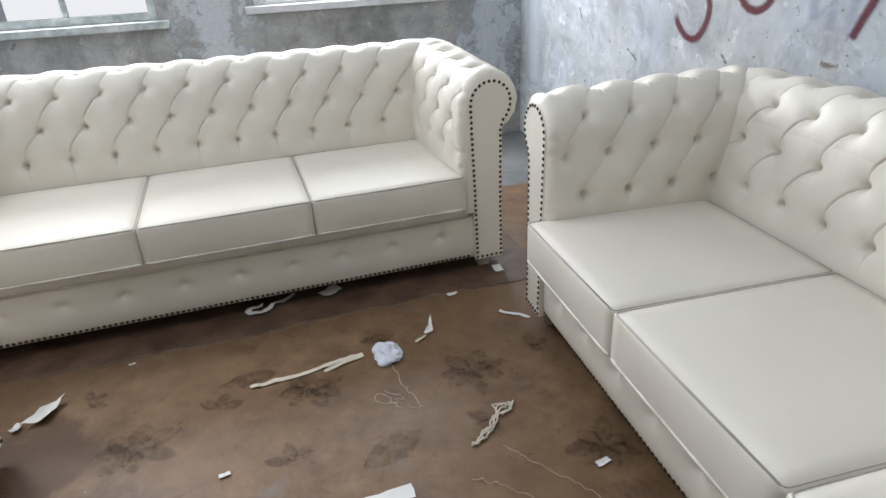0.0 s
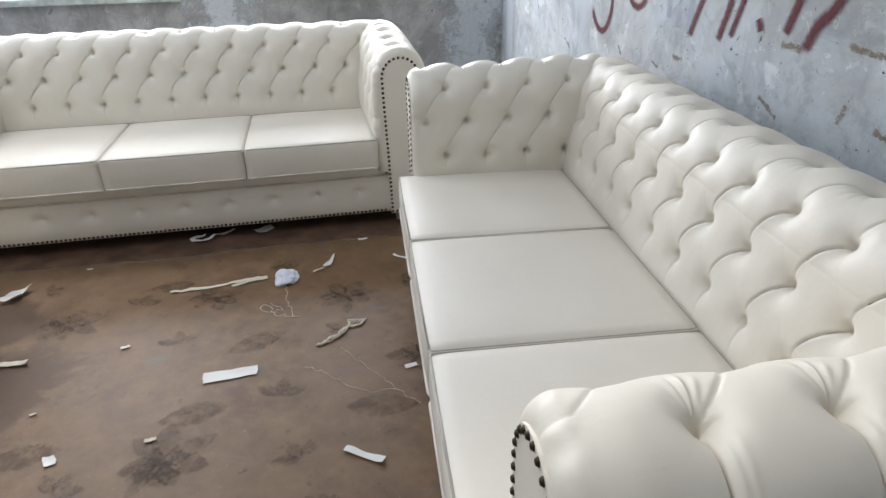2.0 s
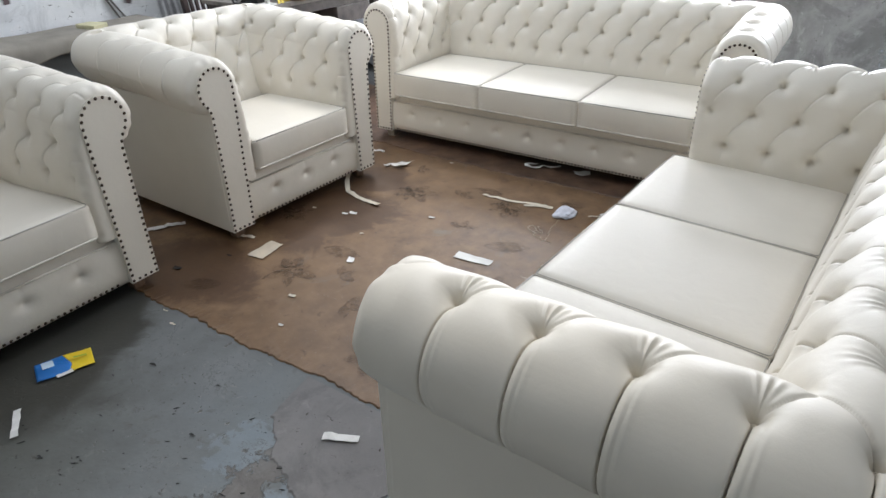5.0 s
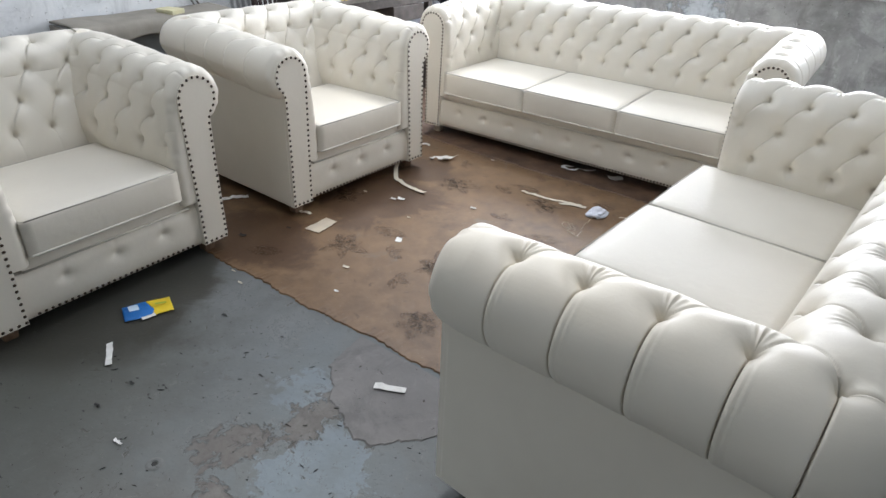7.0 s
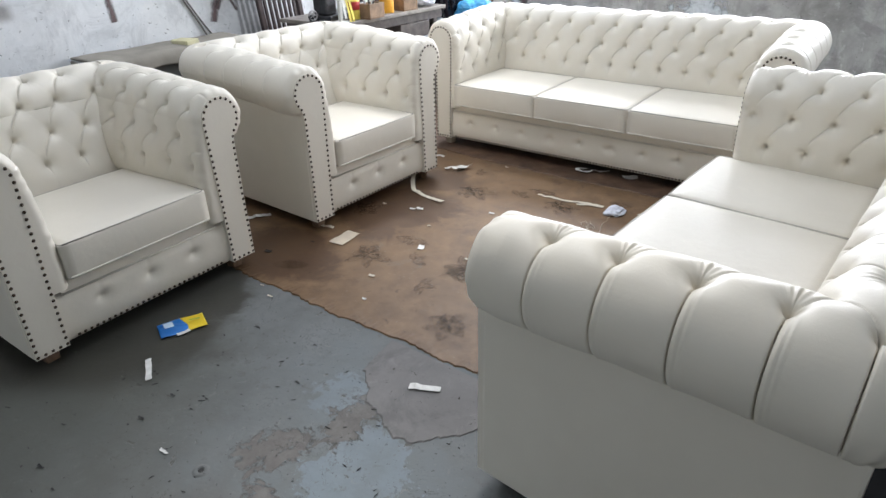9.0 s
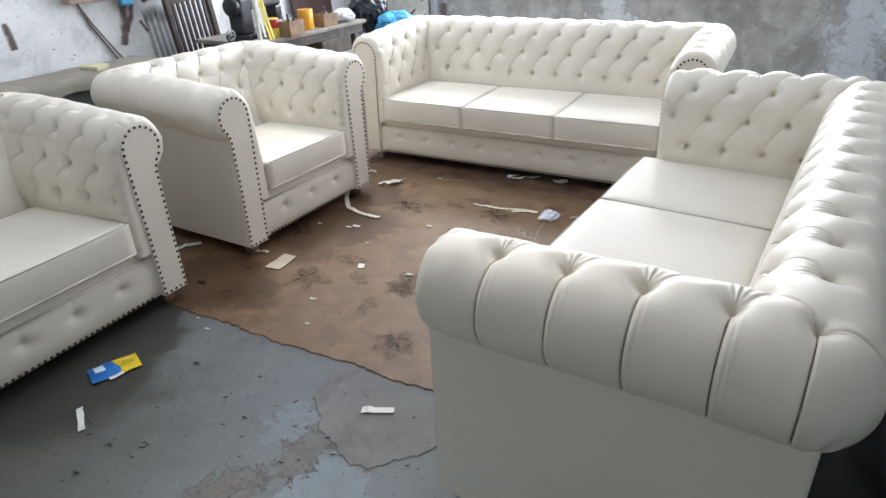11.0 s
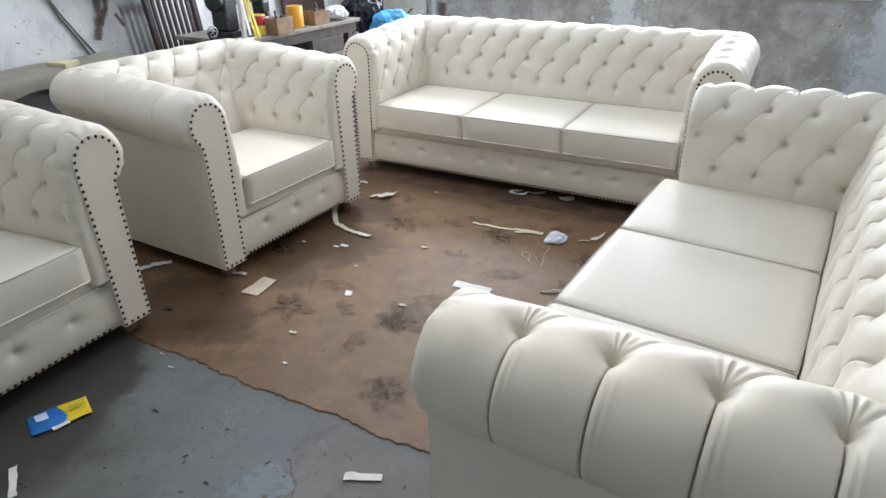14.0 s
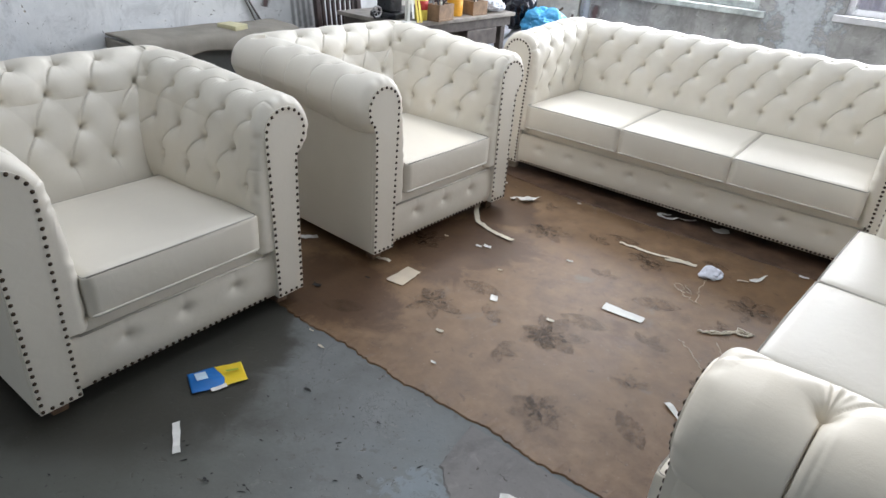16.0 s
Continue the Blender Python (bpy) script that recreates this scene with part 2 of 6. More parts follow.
def plaster_material(name, light, mid_c, dark, grime=0.5, bluish=0.0):
    """Old whitewash with stains, chips and bare patches."""
    m = Mat(name, 0.8, 0, 0.25)
    big, mid, fine = m.noise(1.3, 7, 0.62), m.noise(6.5, 8, 0.68, 0.3), m.noise(55, 5, 0.7)
    base = m.ramp(mid, (0.3, mid_c), (0.62, light))
    base = m.mix(m.math("MULTIPLY", m.gate(big, 0.46, 0.66), grime), base, dark)
    if bluish:
        base = m.mix(m.math("MULTIPLY", m.gate(m.noise(2.2, 4, 0.5), 0.48, 0.6), bluish), base, (0.5, 0.58, 0.66))
    pale = m.gate(m.noise(9, 8, 0.7, 1.0), 0.55, 0.68)
    base = m.mix(m.math("MULTIPLY", pale, 0.8), base, tuple(min(0.82, c * 1.25) for c in light))
    drag = m.n("ShaderNodeVectorMath", operation="MULTIPLY")
    drag.inputs[1].default_value = (1.0, 1.0, 0.22)
    m.link(m.co, drag.inputs[0])
    runs = m.gate(m.noise(8, 6, 0.65, 0.2, drag.outputs[0]), 0.56, 0.72)
    base = m.mix(m.math("MULTIPLY", runs, 0.45), base, dark)
    smudge = m.gate(m.noise(17, 5, 0.6, 0.8), 0.66, 0.73)
    base = m.mix(m.math("MULTIPLY", smudge, 0.7), base, tuple(c * 0.45 for c in dark))
    chips = m.gate(m.noise(42, 3, 0.5, 1.4), 0.69, 0.73)
    base = m.mix(chips, base, (0.06, 0.05, 0.042))
    flake = m.noise(10, 8, 0.6, 0.35)
    core = m.gate(flake, 0.685, 0.70)
    halo = m.math("MULTIPLY", m.gate(flake, 0.655, 0.67), m.math("SUBTRACT", 1.0, core))
    base = m.mix(m.math("MULTIPLY", halo, 0.6), base, tuple(min(0.84, c * 1.3) for c in light))
    base = m.mix(core, base, m.ramp(fine, (0.35, (0.10, 0.075, 0.05)), (0.65, (0.30, 0.24, 0.16))))
    grey = m.gate(m.noise(3.4, 9, 0.72, 0.6), 0.48, 0.62)
    base = m.mix(m.math("MULTIPLY", grey, 0.6), base, tuple(c * 0.72 for c in mid_c))
    m.colour(base)
    m.bump(fine, 0.3, 0.002)
    m.bump(mid, 0.5, 0.006)
    m.bump(m.math("SUBTRACT", 1.0, core), 0.7, 0.004)
    m.bump(m.math("SUBTRACT", 1.0, chips), 0.6, 0.004)
    return m.m


CONCRETE = concrete_material()
LINO = lino_material()
# east whitewash darkened, west lightened: partly own tone, partly the room's uneven light
WALL_PAINT = plaster_material("peeling_whitewash", (0.50, 0.52, 0.525), (0.355, 0.371, 0.377), (0.225, 0.23, 0.23), 0.5, 0.3)
WALL_WEST = plaster_material("grubby_limewash_lit", (0.79, 0.80, 0.81), (0.70, 0.715, 0.725), (0.47, 0.47, 0.46), 0.35, 0.1)
WALL_BARE = plaster_material("stained_cement_plaster", (0.40, 0.395, 0.385), (0.265, 0.262, 0.256), (0.145, 0.14, 0.135), 0.75)
WALL_CREAM = plaster_material("dirty_cream_plaster", (0.62, 0.60, 0.55), (0.50, 0.48, 0.43), (0.33, 0.30, 0.26), 0.4)
CEILING = plain("pale_grey_ceiling", (0.68, 0.67, 0.64), 0.9)
FRAME_PAINT = plain("chipped_green_grey_paint", (0.46, 0.50, 0.49), 0.5, 0, 0.25, 14)
FRAME_WHITE = plain("aluminium_white", (0.62, 0.62, 0.64), 0.4, 0, 0.1, 14)


# ---- building blocks ----
def link_mesh(name, bm, material, smooth=False):
    me = bpy.data.meshes.new(name)
    bm.normal_update()
    bm.to_mesh(me)
    bm.free()
    for mat in material if isinstance(material, (list, tuple)) else [material]:
        me.materials.append(mat)
    if smooth:
        me.polygons.foreach_set("use_smooth", [True] * len(me.polygons))
    return me


def part(name, bm, material, parent, label="", smooth=False, m=None):
    """One mesh object under a thing or a part."""
    ob = new(name, link_mesh(name, bm, material, smooth))
    ob.parent = parent
    if m is not None:
        ob.matrix_basis = m
    return tagged(ob, label)


def piece(name, mesh, parent, m):
    ob = new(name, mesh)
    ob.parent = parent
    ob.matrix_basis = m
    return ob


def thing(name, label, category, m, group="", kind=""):
    ob = new(name)
    ob.empty_display_size = 0.1
    ob.matrix_basis = m
    return tagged(ob, label, category, group, kind)


def solid(name, bm, material, label, category, m=None, group="", kind="", smooth=False):
    ob = new(name, link_mesh(name, bm, material, smooth))
    if m is not None:
        ob.matrix_basis = m
    return tagged(ob, label, category, group, kind)


def box(bm, x0, x1, y0, y1, z0, z1, bevel=0.0, segments=2):
    made = bmesh.ops.create_cube(bm, size=1.0)
    vs = made["verts"]
    for v in vs:
        v.co = Vector((x0 + (v.co.x + 0.5) * (x1 - x0), y0 + (v.co.y + 0.5) * (y1 - y0), z0 + (v.co.z + 0.5) * (z1 - z0)))
    if bevel:
        es = list({e for v in vs for e in v.link_edges})
        bmesh.ops.bevel(bm, geom=es, offset=bevel, segments=segments, affect="EDGES", profile=0.6)
    return bm


def boxed(*a, **k):
    return box(bmesh.new(), *a, **k)


def tube(bm, points, radius, sides=8, closed=False, caps=True):
    """A round bar along points; radius a number or one a point."""
    pts = [Vector(p) for p in points]
    n = len(pts)
    radii = radius if isinstance(radius, (list, tuple)) else [radius] * n
    rings, up = [], None
    for i, p in enumerate(pts):
        a = pts[i - 1] if (i or closed) else p
        b = pts[(i + 1) % n] if (i < n - 1 or closed) else p
        d = (b - a).normalized()
        if up is None:
            up = Vector((0, 0, 1)) if abs(d.z) < 0.9 else Vector((1, 0, 0))
        side = d.cross(up)
        if side.length < 1e-5:
            side = d.orthogonal()
        side.normalize()
        up = side.cross(d).normalized()
        rings.append([bm.verts.new(p + (side * math.cos(t) + up * math.sin(t)) * radii[i]) for t in (2 * math.pi * k / sides for k in range(sides))])
    for i in range(n if closed else n - 1):
        r0, r1 = rings[i], rings[(i + 1) % n]
        for k in range(sides):
            bm.faces.new((r0[k], r0[(k + 1) % sides], r1[(k + 1) % sides], r1[k]))
    if caps and not closed:
        bm.faces.new(rings[0][::-1])
        bm.faces.new(rings[-1])
    return bm


def lathe(profile, sides=16, centre=(0, 0, 0)):
    """A turned body from (radius, height) pairs."""
    bm = bmesh.new()
    rings = []
    for r, z in profile:
        if r < 1e-6:
            rings.append([bm.verts.new((centre[0], centre[1], centre[2] + z))])
        else:
            rings.append([bm.verts.new((centre[0] + r * math.cos(2 * math.pi * k / sides), centre[1] + r * math.sin(2 * math.pi * k / sides), centre[2] + z)) for k in range(sides)])
    for a, b in zip(rings, rings[1:]):
        for k in range(sides):
            q = [a[k % len(a)], a[(k + 1) % len(a)], b[(k + 1) % len(b)], b[k % len(b)]]
            q = [v for i, v in enumerate(q) if v not in q[:i]]
            if len(q) > 2:
                bm.faces.new(q)
    bmesh.ops.recalc_face_normals(bm, faces=bm.faces)
    return bm


def sheet_mesh(name, grid, material, smooth=True):
    """A mesh from a rows x columns x 3 array of places."""
    rows, cols = grid.shape[:2]
    idx = np.arange(rows * cols).reshape(rows, cols)
    quads = np.stack([idx[:-1, :-1], idx[:-1, 1:], idx[1:, 1:], idx[1:, :-1]], -1).reshape(-1, 4)
    me = bpy.data.meshes.new(name)
    me.from_pydata(grid.reshape(-1, 3).tolist(), [], quads.tolist())
    me.materials.append(material)
    if smooth:
        me.polygons.foreach_set("use_smooth", [True] * len(me.polygons))
    me.update()
    return me


# ---- the building ----
X_LEFT, X_RIGHT, Y_FRONT, Y_BACK, HIGH, THICK = -1.8, 2.9, -6.4, 2.0, 3.4, 0.2


def floor_sheet():
    bm = boxed(X_LEFT - THICK, X_RIGHT + THICK, Y_FRONT - THICK, Y_BACK + THICK, -0.2, 0.0)
    tagged(new("floor", link_mesh("floor", bm, CONCRETE)), "worn grey concrete floor with blue paint patches, stains and painted-in shade", "floor", "", "structure")
    bm = boxed(-60, 60, -60, 60, -0.4, -0.21)
    tagged(new("ground", link_mesh("ground", bm, CONCRETE)), "grey concrete ground outside the workshop", "ground", "", "structure")


def wall_with_openings(name, along, fixed0, fixed1, a0, a1, openings, material, label):
    """A wall along x or y; openings as (from, to, bottom, top), butted blocks round them."""
    bm = bmesh.new()

    def block(p, q, z0, z1):
        if q - p > 1e-4 and z1 - z0 > 1e-4:
            box(bm, *((p, q, fixed0, fixed1) if along == "x" else (fixed0, fixed1, p, q)), z0, z1)

    at = a0
    for p, q, z0, z1 in openings:
        block(at, p, 0, HIGH)
        block(p, q, 0, z0)
        block(p, q, z1, HIGH)
        at = q
    block(at, a1, 0, HIGH)
    return tagged(new(name, link_mesh(name, bm, material)), label, "wall", "", "structure")


WIN_A, WIN_B, SILL, SILL_B, HEAD = (-0.70, 0.62), (1.17, 2.46), 0.93, 0.972, 2.1
floor_sheet()
wall_with_openings("wall_north", "x", Y_BACK, Y_BACK + THICK, -0.80, X_RIGHT, [(*WIN_A, SILL, HEAD), (*WIN_B, SILL_B, HEAD)], WALL_BARE, "stained bare cement wall with two window openings")
wall_with_openings("wall_north_cream", "x", Y_BACK, Y_BACK + THICK, X_LEFT, -0.815, [], WALL_CREAM, "dirty cream plaster wall with paint drips")
wall_with_openings("wall_east", "y", X_RIGHT, X_RIGHT + THICK, Y_FRONT, Y_BACK + THICK, [], WALL_PAINT, "peeling whitewashed wall with sprayed letters")
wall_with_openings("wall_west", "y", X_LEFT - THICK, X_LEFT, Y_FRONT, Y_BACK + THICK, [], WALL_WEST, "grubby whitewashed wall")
wall_with_openings("wall_south", "x", Y_FRONT - THICK, Y_FRONT, X_LEFT - THICK, X_RIGHT + THICK, [(-1.1, 2.3, 0.0, 2.7)], WALL_PAINT, "unseen whitewashed wall with an assumed wide doorway")


def ceiling_slab():
    """The unseen ceiling, pale for bounce, in strips round two openings added for top light."""
    bm = bmesh.new()
    west, east_ = X_LEFT - THICK, X_RIGHT + THICK
    for c, d, hole in ((Y_FRONT - THICK, -2.2, None), (-2.2, -0.5, (-0.3, 1.4)), (-0.5, 0.2, None), (0.2, 1.7, (-1.4, -0.1)), (1.7, Y_BACK + THICK, None)):
        for a, b in ((west, east_),) if hole is None else ((west, hole[0]), (hole[1], east_)):
            box(bm, a, b, c, d, HIGH, HIGH + 0.15)
    tagged(new("ceiling", link_mesh("ceiling", bm, CEILING)), "plain grey unseen ceiling with two added openings for the top light", "ceiling", "", "structure")


ceiling_slab()

# ---- the buttoned sofas and armchairs ----
SEAT, DECK, UNDER = 0.437, 0.300, 0.062
ROLL_R, ROLL_Z = 0.105, 0.705


def roll_profile(aw, n):
    """Arm and back section, from the seat up the inner face and over the roll: outward offset, height and the arc length."""
    oc = aw - 0.05
    pts = [(0.012, 0.27)]
    inner = (oc - ROLL_R, ROLL_Z)
    for k in range(1, 17):
        f = k / 16
        bow = 0.012 * math.sin(math.pi * f)
        pts.append((pts[0][0] * (1 - f) + inner[0] * f - bow, 0.27 * (1 - f) + inner[1] * f))
    for k in range(1, 49):
        a = math.pi - k / 48 * radians(252)
        pts.append((oc + ROLL_R * math.cos(a), ROLL_Z + ROLL_R * math.sin(a)))
    p = np.array(pts)
    s = np.r_[0, np.cumsum(np.hypot(*np.diff(p, axis=0).T))]
    t = np.linspace(0, s[-1], n)
    o, z = np.interp(t, s, p[:, 0]), np.interp(t, s, p[:, 1])
    do, dz = np.gradient(o), np.gradient(z)
    ln = np.hypot(do, dz)
    return o, z, -dz / ln, do / ln, t


ROWS = (0.252, 0.368, 0.480, 0.590)


def smooth(x):
    x = np.clip(x, 0.0, 1.0)
    return x * x * (3 - 2 * x)


def tufting(a, s, hand, rows_at, pull=0.5, lean=0.0, scallop=1.0, bend=0.0, high=0.0195):
    """Relief of deep-buttoned leather: a counts button columns, s is the length up from the seat; hand: which way the folds lean."""
    last = len(rows_at) - 1
    b = np.interp(s, (-0.1, *rows_at, 1.1), (-3.0, *range(last + 1), last + 4.0))
    bc = np.clip(b, 0.0, last)
    step = np.floor(np.minimum(bc, last - 0.0001))
    phase = bc - step
    over = np.clip((b - last) / 0.25, 0, 1)
    # the fold leaves each button upwards and bends over to the next one
    x1 = a + hand * (last - step - phase**(2.1 - 0.75 * scallop)) / 2 - hand * (lean * np.clip((b - last) / 1.3, 0, 1) ** 1.6 + bend * np.sin(np.clip((b - last) / 0.75, 0, 1) * math.pi / 2))
    x2 = a - hand * (last - bc) / 2
    s1, s2 = x1 - np.round(x1), x2 - np.round(x2)

    def puff(x, p):
        return np.sin(np.pi * np.abs(x)) ** p

    p1, p2 = puff(s1, 0.6), puff(s2, 0.7)
    within = 1.0 - (0.17 + 0.19 * scallop) * (1 - p1) - (0.05 + 0.06 * scallop) * (1 - p2)
    valley = 0.22 + 0.25 * scallop
    edge_row = 1.0 - valley * (1 - p1)
    body = np.where(b < 0, edge_row, within)
    rise = smooth((b - last) / (0.35 + 0.45 * scallop))
    body = np.where(b > last, edge_row * (1 - rise) + (0.97 - 0.07 * scallop + (0.03 + 0.07 * scallop) * puff(s1, 0.4)) * rise, body)
    body = np.where(b < 0, body * (1 - np.clip(-b / 1.1, 0, 1)) + 0.55 * np.clip(-b / 1.1, 0, 1), body)
    # plump between the upper buttons
    body = body + (0.08 + 0.10 * pull) * np.exp(-(((b - last - 0.15) / 0.7) ** 2)) * puff(s1, 0.9)
    # the folded edge: a slit, and the flap of leather that lies over it
    near = np.where(b < 0, 0.55 * np.clip(1 + b / 0.5, 0, 1), 0.25 * scallop + (1 - 0.25 * scallop) * smooth((phase - 0.15) / 0.45))
    flap = np.where(s1 * hand > 0, np.exp(-np.abs(s1) / 0.11), 0.0)
    fold = 1.0 if lean or bend else 0.30 + 0.70 * scallop
    slit = ((0.0115 - 0.0050 * scallop) * fold * np.exp(-((s1 / (0.020 - 0.005 * scallop)) ** 2)) - (0.0046 - 0.0022 * scallop) * fold * flap) * near
    q = -hand * s1
    pleat = 0.019 * np.exp(-((s1 / 0.0085) ** 2)) + 0.0008 * np.exp(-((s1 / 0.05) ** 2)) - 0.0022 * np.exp(-(((q - 0.07) / 0.03) ** 2)) - 0.0013 * np.exp(-(((q - 0.15) / 0.03) ** 2))
    h = high * body - slit * (1 - over) - pull * pleat * over * (scallop * (1 - smooth((b - last - 1.0) / 1.2)) if lean else 1.0)
    for row in range(last + 1):
        shift = a + (last - row) / 2
        da = (shift - np.round(shift)) * 0.16
        ds = s - rows_at[row]
        r = np.sqrt(da**2 + ds**2)
        ang = np.arctan2(da, -ds)
        h -= (0.017 if row < last else 0.020) * np.exp(-((r / 0.033) ** 2)) + 0.022 * np.exp(-((r / 0.0105) ** 2))
        # small puckers that fan out below each button
        fan = np.exp(-((ang / 0.5) ** 2)) * np.exp(-(((r - 0.036) / 0.020) ** 2))
        h += (0.0050 * max(0.0, pull - 0.3) if row == last else 0.0) * np.cos(ang * 17.0 + 0.8 * np.sin(a * 5.1)) * fan
    # the notch that opens from each upper button over the roll
    h -= 0.010 * pull * (scallop if lean else 1.0) * np.exp(-((s1 / 0.10) ** 2)) * np.where(b > last, np.exp(-(((b - last) / 0.45) ** 2)), 0.0)
    # slack in the leather
    return h + 0.0014 * np.sin(a * 2.9 + s * 23) * np.sin(s * 17 + a * 1.7)


def button_columns(lo, hi, zero, pitch, least=0.002):
    """Places along a run: close together at every fold line, and even between."""
    fine = [0.005, 0.011, 0.989, 0.995]
    frac = sorted(set(np.round(np.linspace(0, 1, 61)[:-1], 5)) | set(fine))
    out = []
    for k in range(int((lo - zero) / pitch) - 2, int((hi - zero) / pitch) + 3):
        out += [zero + (k + f) * pitch for f in frac]
    return np.array([lo] + [v for v in out if lo + least < v < hi - least] + [hi])


def dome(radius, high, sides=8):
    bm = lathe([(0, high), (radius * 0.62, high * 0.78), (radius, 0)], sides)
    return bm


NAIL_MESH = link_mesh("nail_head", lathe([(0.0, 0.0055), (0.0045, 0.0045), (0.0074, 0.0)], 9), NAIL, True)


def nail_row(parent, places, axis, size=1.0):
    """Domed nail heads whose crown points along axis."""
    turn = Vector((0, 0, 1)).rotation_difference(Vector(axis)).to_matrix().to_4x4()
    for p in places:
        piece("nail_head", NAIL_MESH, parent, Matrix.Translation(p) @ turn @ Matrix.Scale(size, 4))


def spaced(points, gap):
    """Even places along a line of points."""
    p = np.array(points, float)
    s = np.r_[0, np.cumsum(np.linalg.norm(np.diff(p, axis=0), axis=1))]
    t = np.linspace(0, s[-1], max(2, round(s[-1] / gap) + 1))
    return [tuple(np.interp(v, s, p[:, i]) for i in range(p.shape[1])) for v in t]


def rounded_slab(w, d, z0, z1, crown, r=0.022):
    """A cushion: soft edges and a crowned top."""
    bm = bmesh.new()
    bmesh.ops.create_cube(bm, size=1.0)
    cuts = 9
    bmesh.ops.subdivide_edges(bm, edges=bm.edges[:], cuts=cuts, use_grid_fill=True)
    hx, hy, hz = w / 2, d / 2, (z1 - z0) / 2
    for v in bm.verts:
        # gather the rows towards the edges
        q = [math.copysign(abs(2 * c) ** 0.6, c) if abs(c) > 1e-9 else 0.0 for c in v.co]
        p = Vector((q[0] * hx, q[1] * hy, q[2] * hz))
        core = Vector((max(-hx + r, min(hx - r, p.x)), max(-hy + r, min(hy - r, p.y)), max(-hz + r, min(hz - r, p.z))))
        off = p - core
        if off.length > 1e-7:
            p = core + off.normalized() * r
        fx, fy = 1 - (p.x / hx) ** 2, 1 - (p.y / hy) ** 2
        if p.z > 0:
            p.z += crown * max(0, fx) ** 0.7 * max(0, fy) ** 0.7
        fz = 1 - (p.z / hz) ** 2 if abs(p.z) < hz else 0
        p.y += math.copysign(0.007 * max(0, fz) * max(0, fx) ** 0.5, p.y) if abs(p.y) > hy * 0.8 else 0
        v.co = p + Vector((0, 0, (z0 + z1) / 2))
    return bm


def rim_loop(w, d, z, r=0.03):
    pts = []
    for cx, cy, a0 in ((w / 2 - r, d / 2 - r, 0), (-w / 2 + r, d / 2 - r, 90), (-w / 2 + r, -d / 2 + r, 180), (w / 2 - r, -d / 2 + r, 270)):
        for k in range(5):
            a = radians(a0 + k * 22.5)
            pts.append((cx + r * math.cos(a), cy + r * math.sin(a), z))
    return pts


BUTTON_MESH = link_mesh("button", dome(0.0105, 0.006, 10), LEATHER, True)


def mitre(h, gap, s, rows_at, hollow):
    """Draws the leather of arm and back to one level and a stitched line where they meet."""
    near = np.maximum(smooth(gap / 0.030) ** 0.6, hollow * np.exp(-(((s - rows_at[-1]) / 0.045) ** 2)))
    return h * near + 0.0185 * (1 - near) - 0.009 * np.exp(-((gap / 0.0035) ** 2))


def column_map(zero, pitch, corner):
    """Lengths and button counts along a run whose last column sits in the corner."""
    n = round((corner - zero) / pitch)
    lengths = (zero - 5 * pitch, zero + (n - 1) * pitch, corner, corner + 2 * pitch)
    return n, lengths, (-5.0, n - 1.0, float(n), n + 2.0)


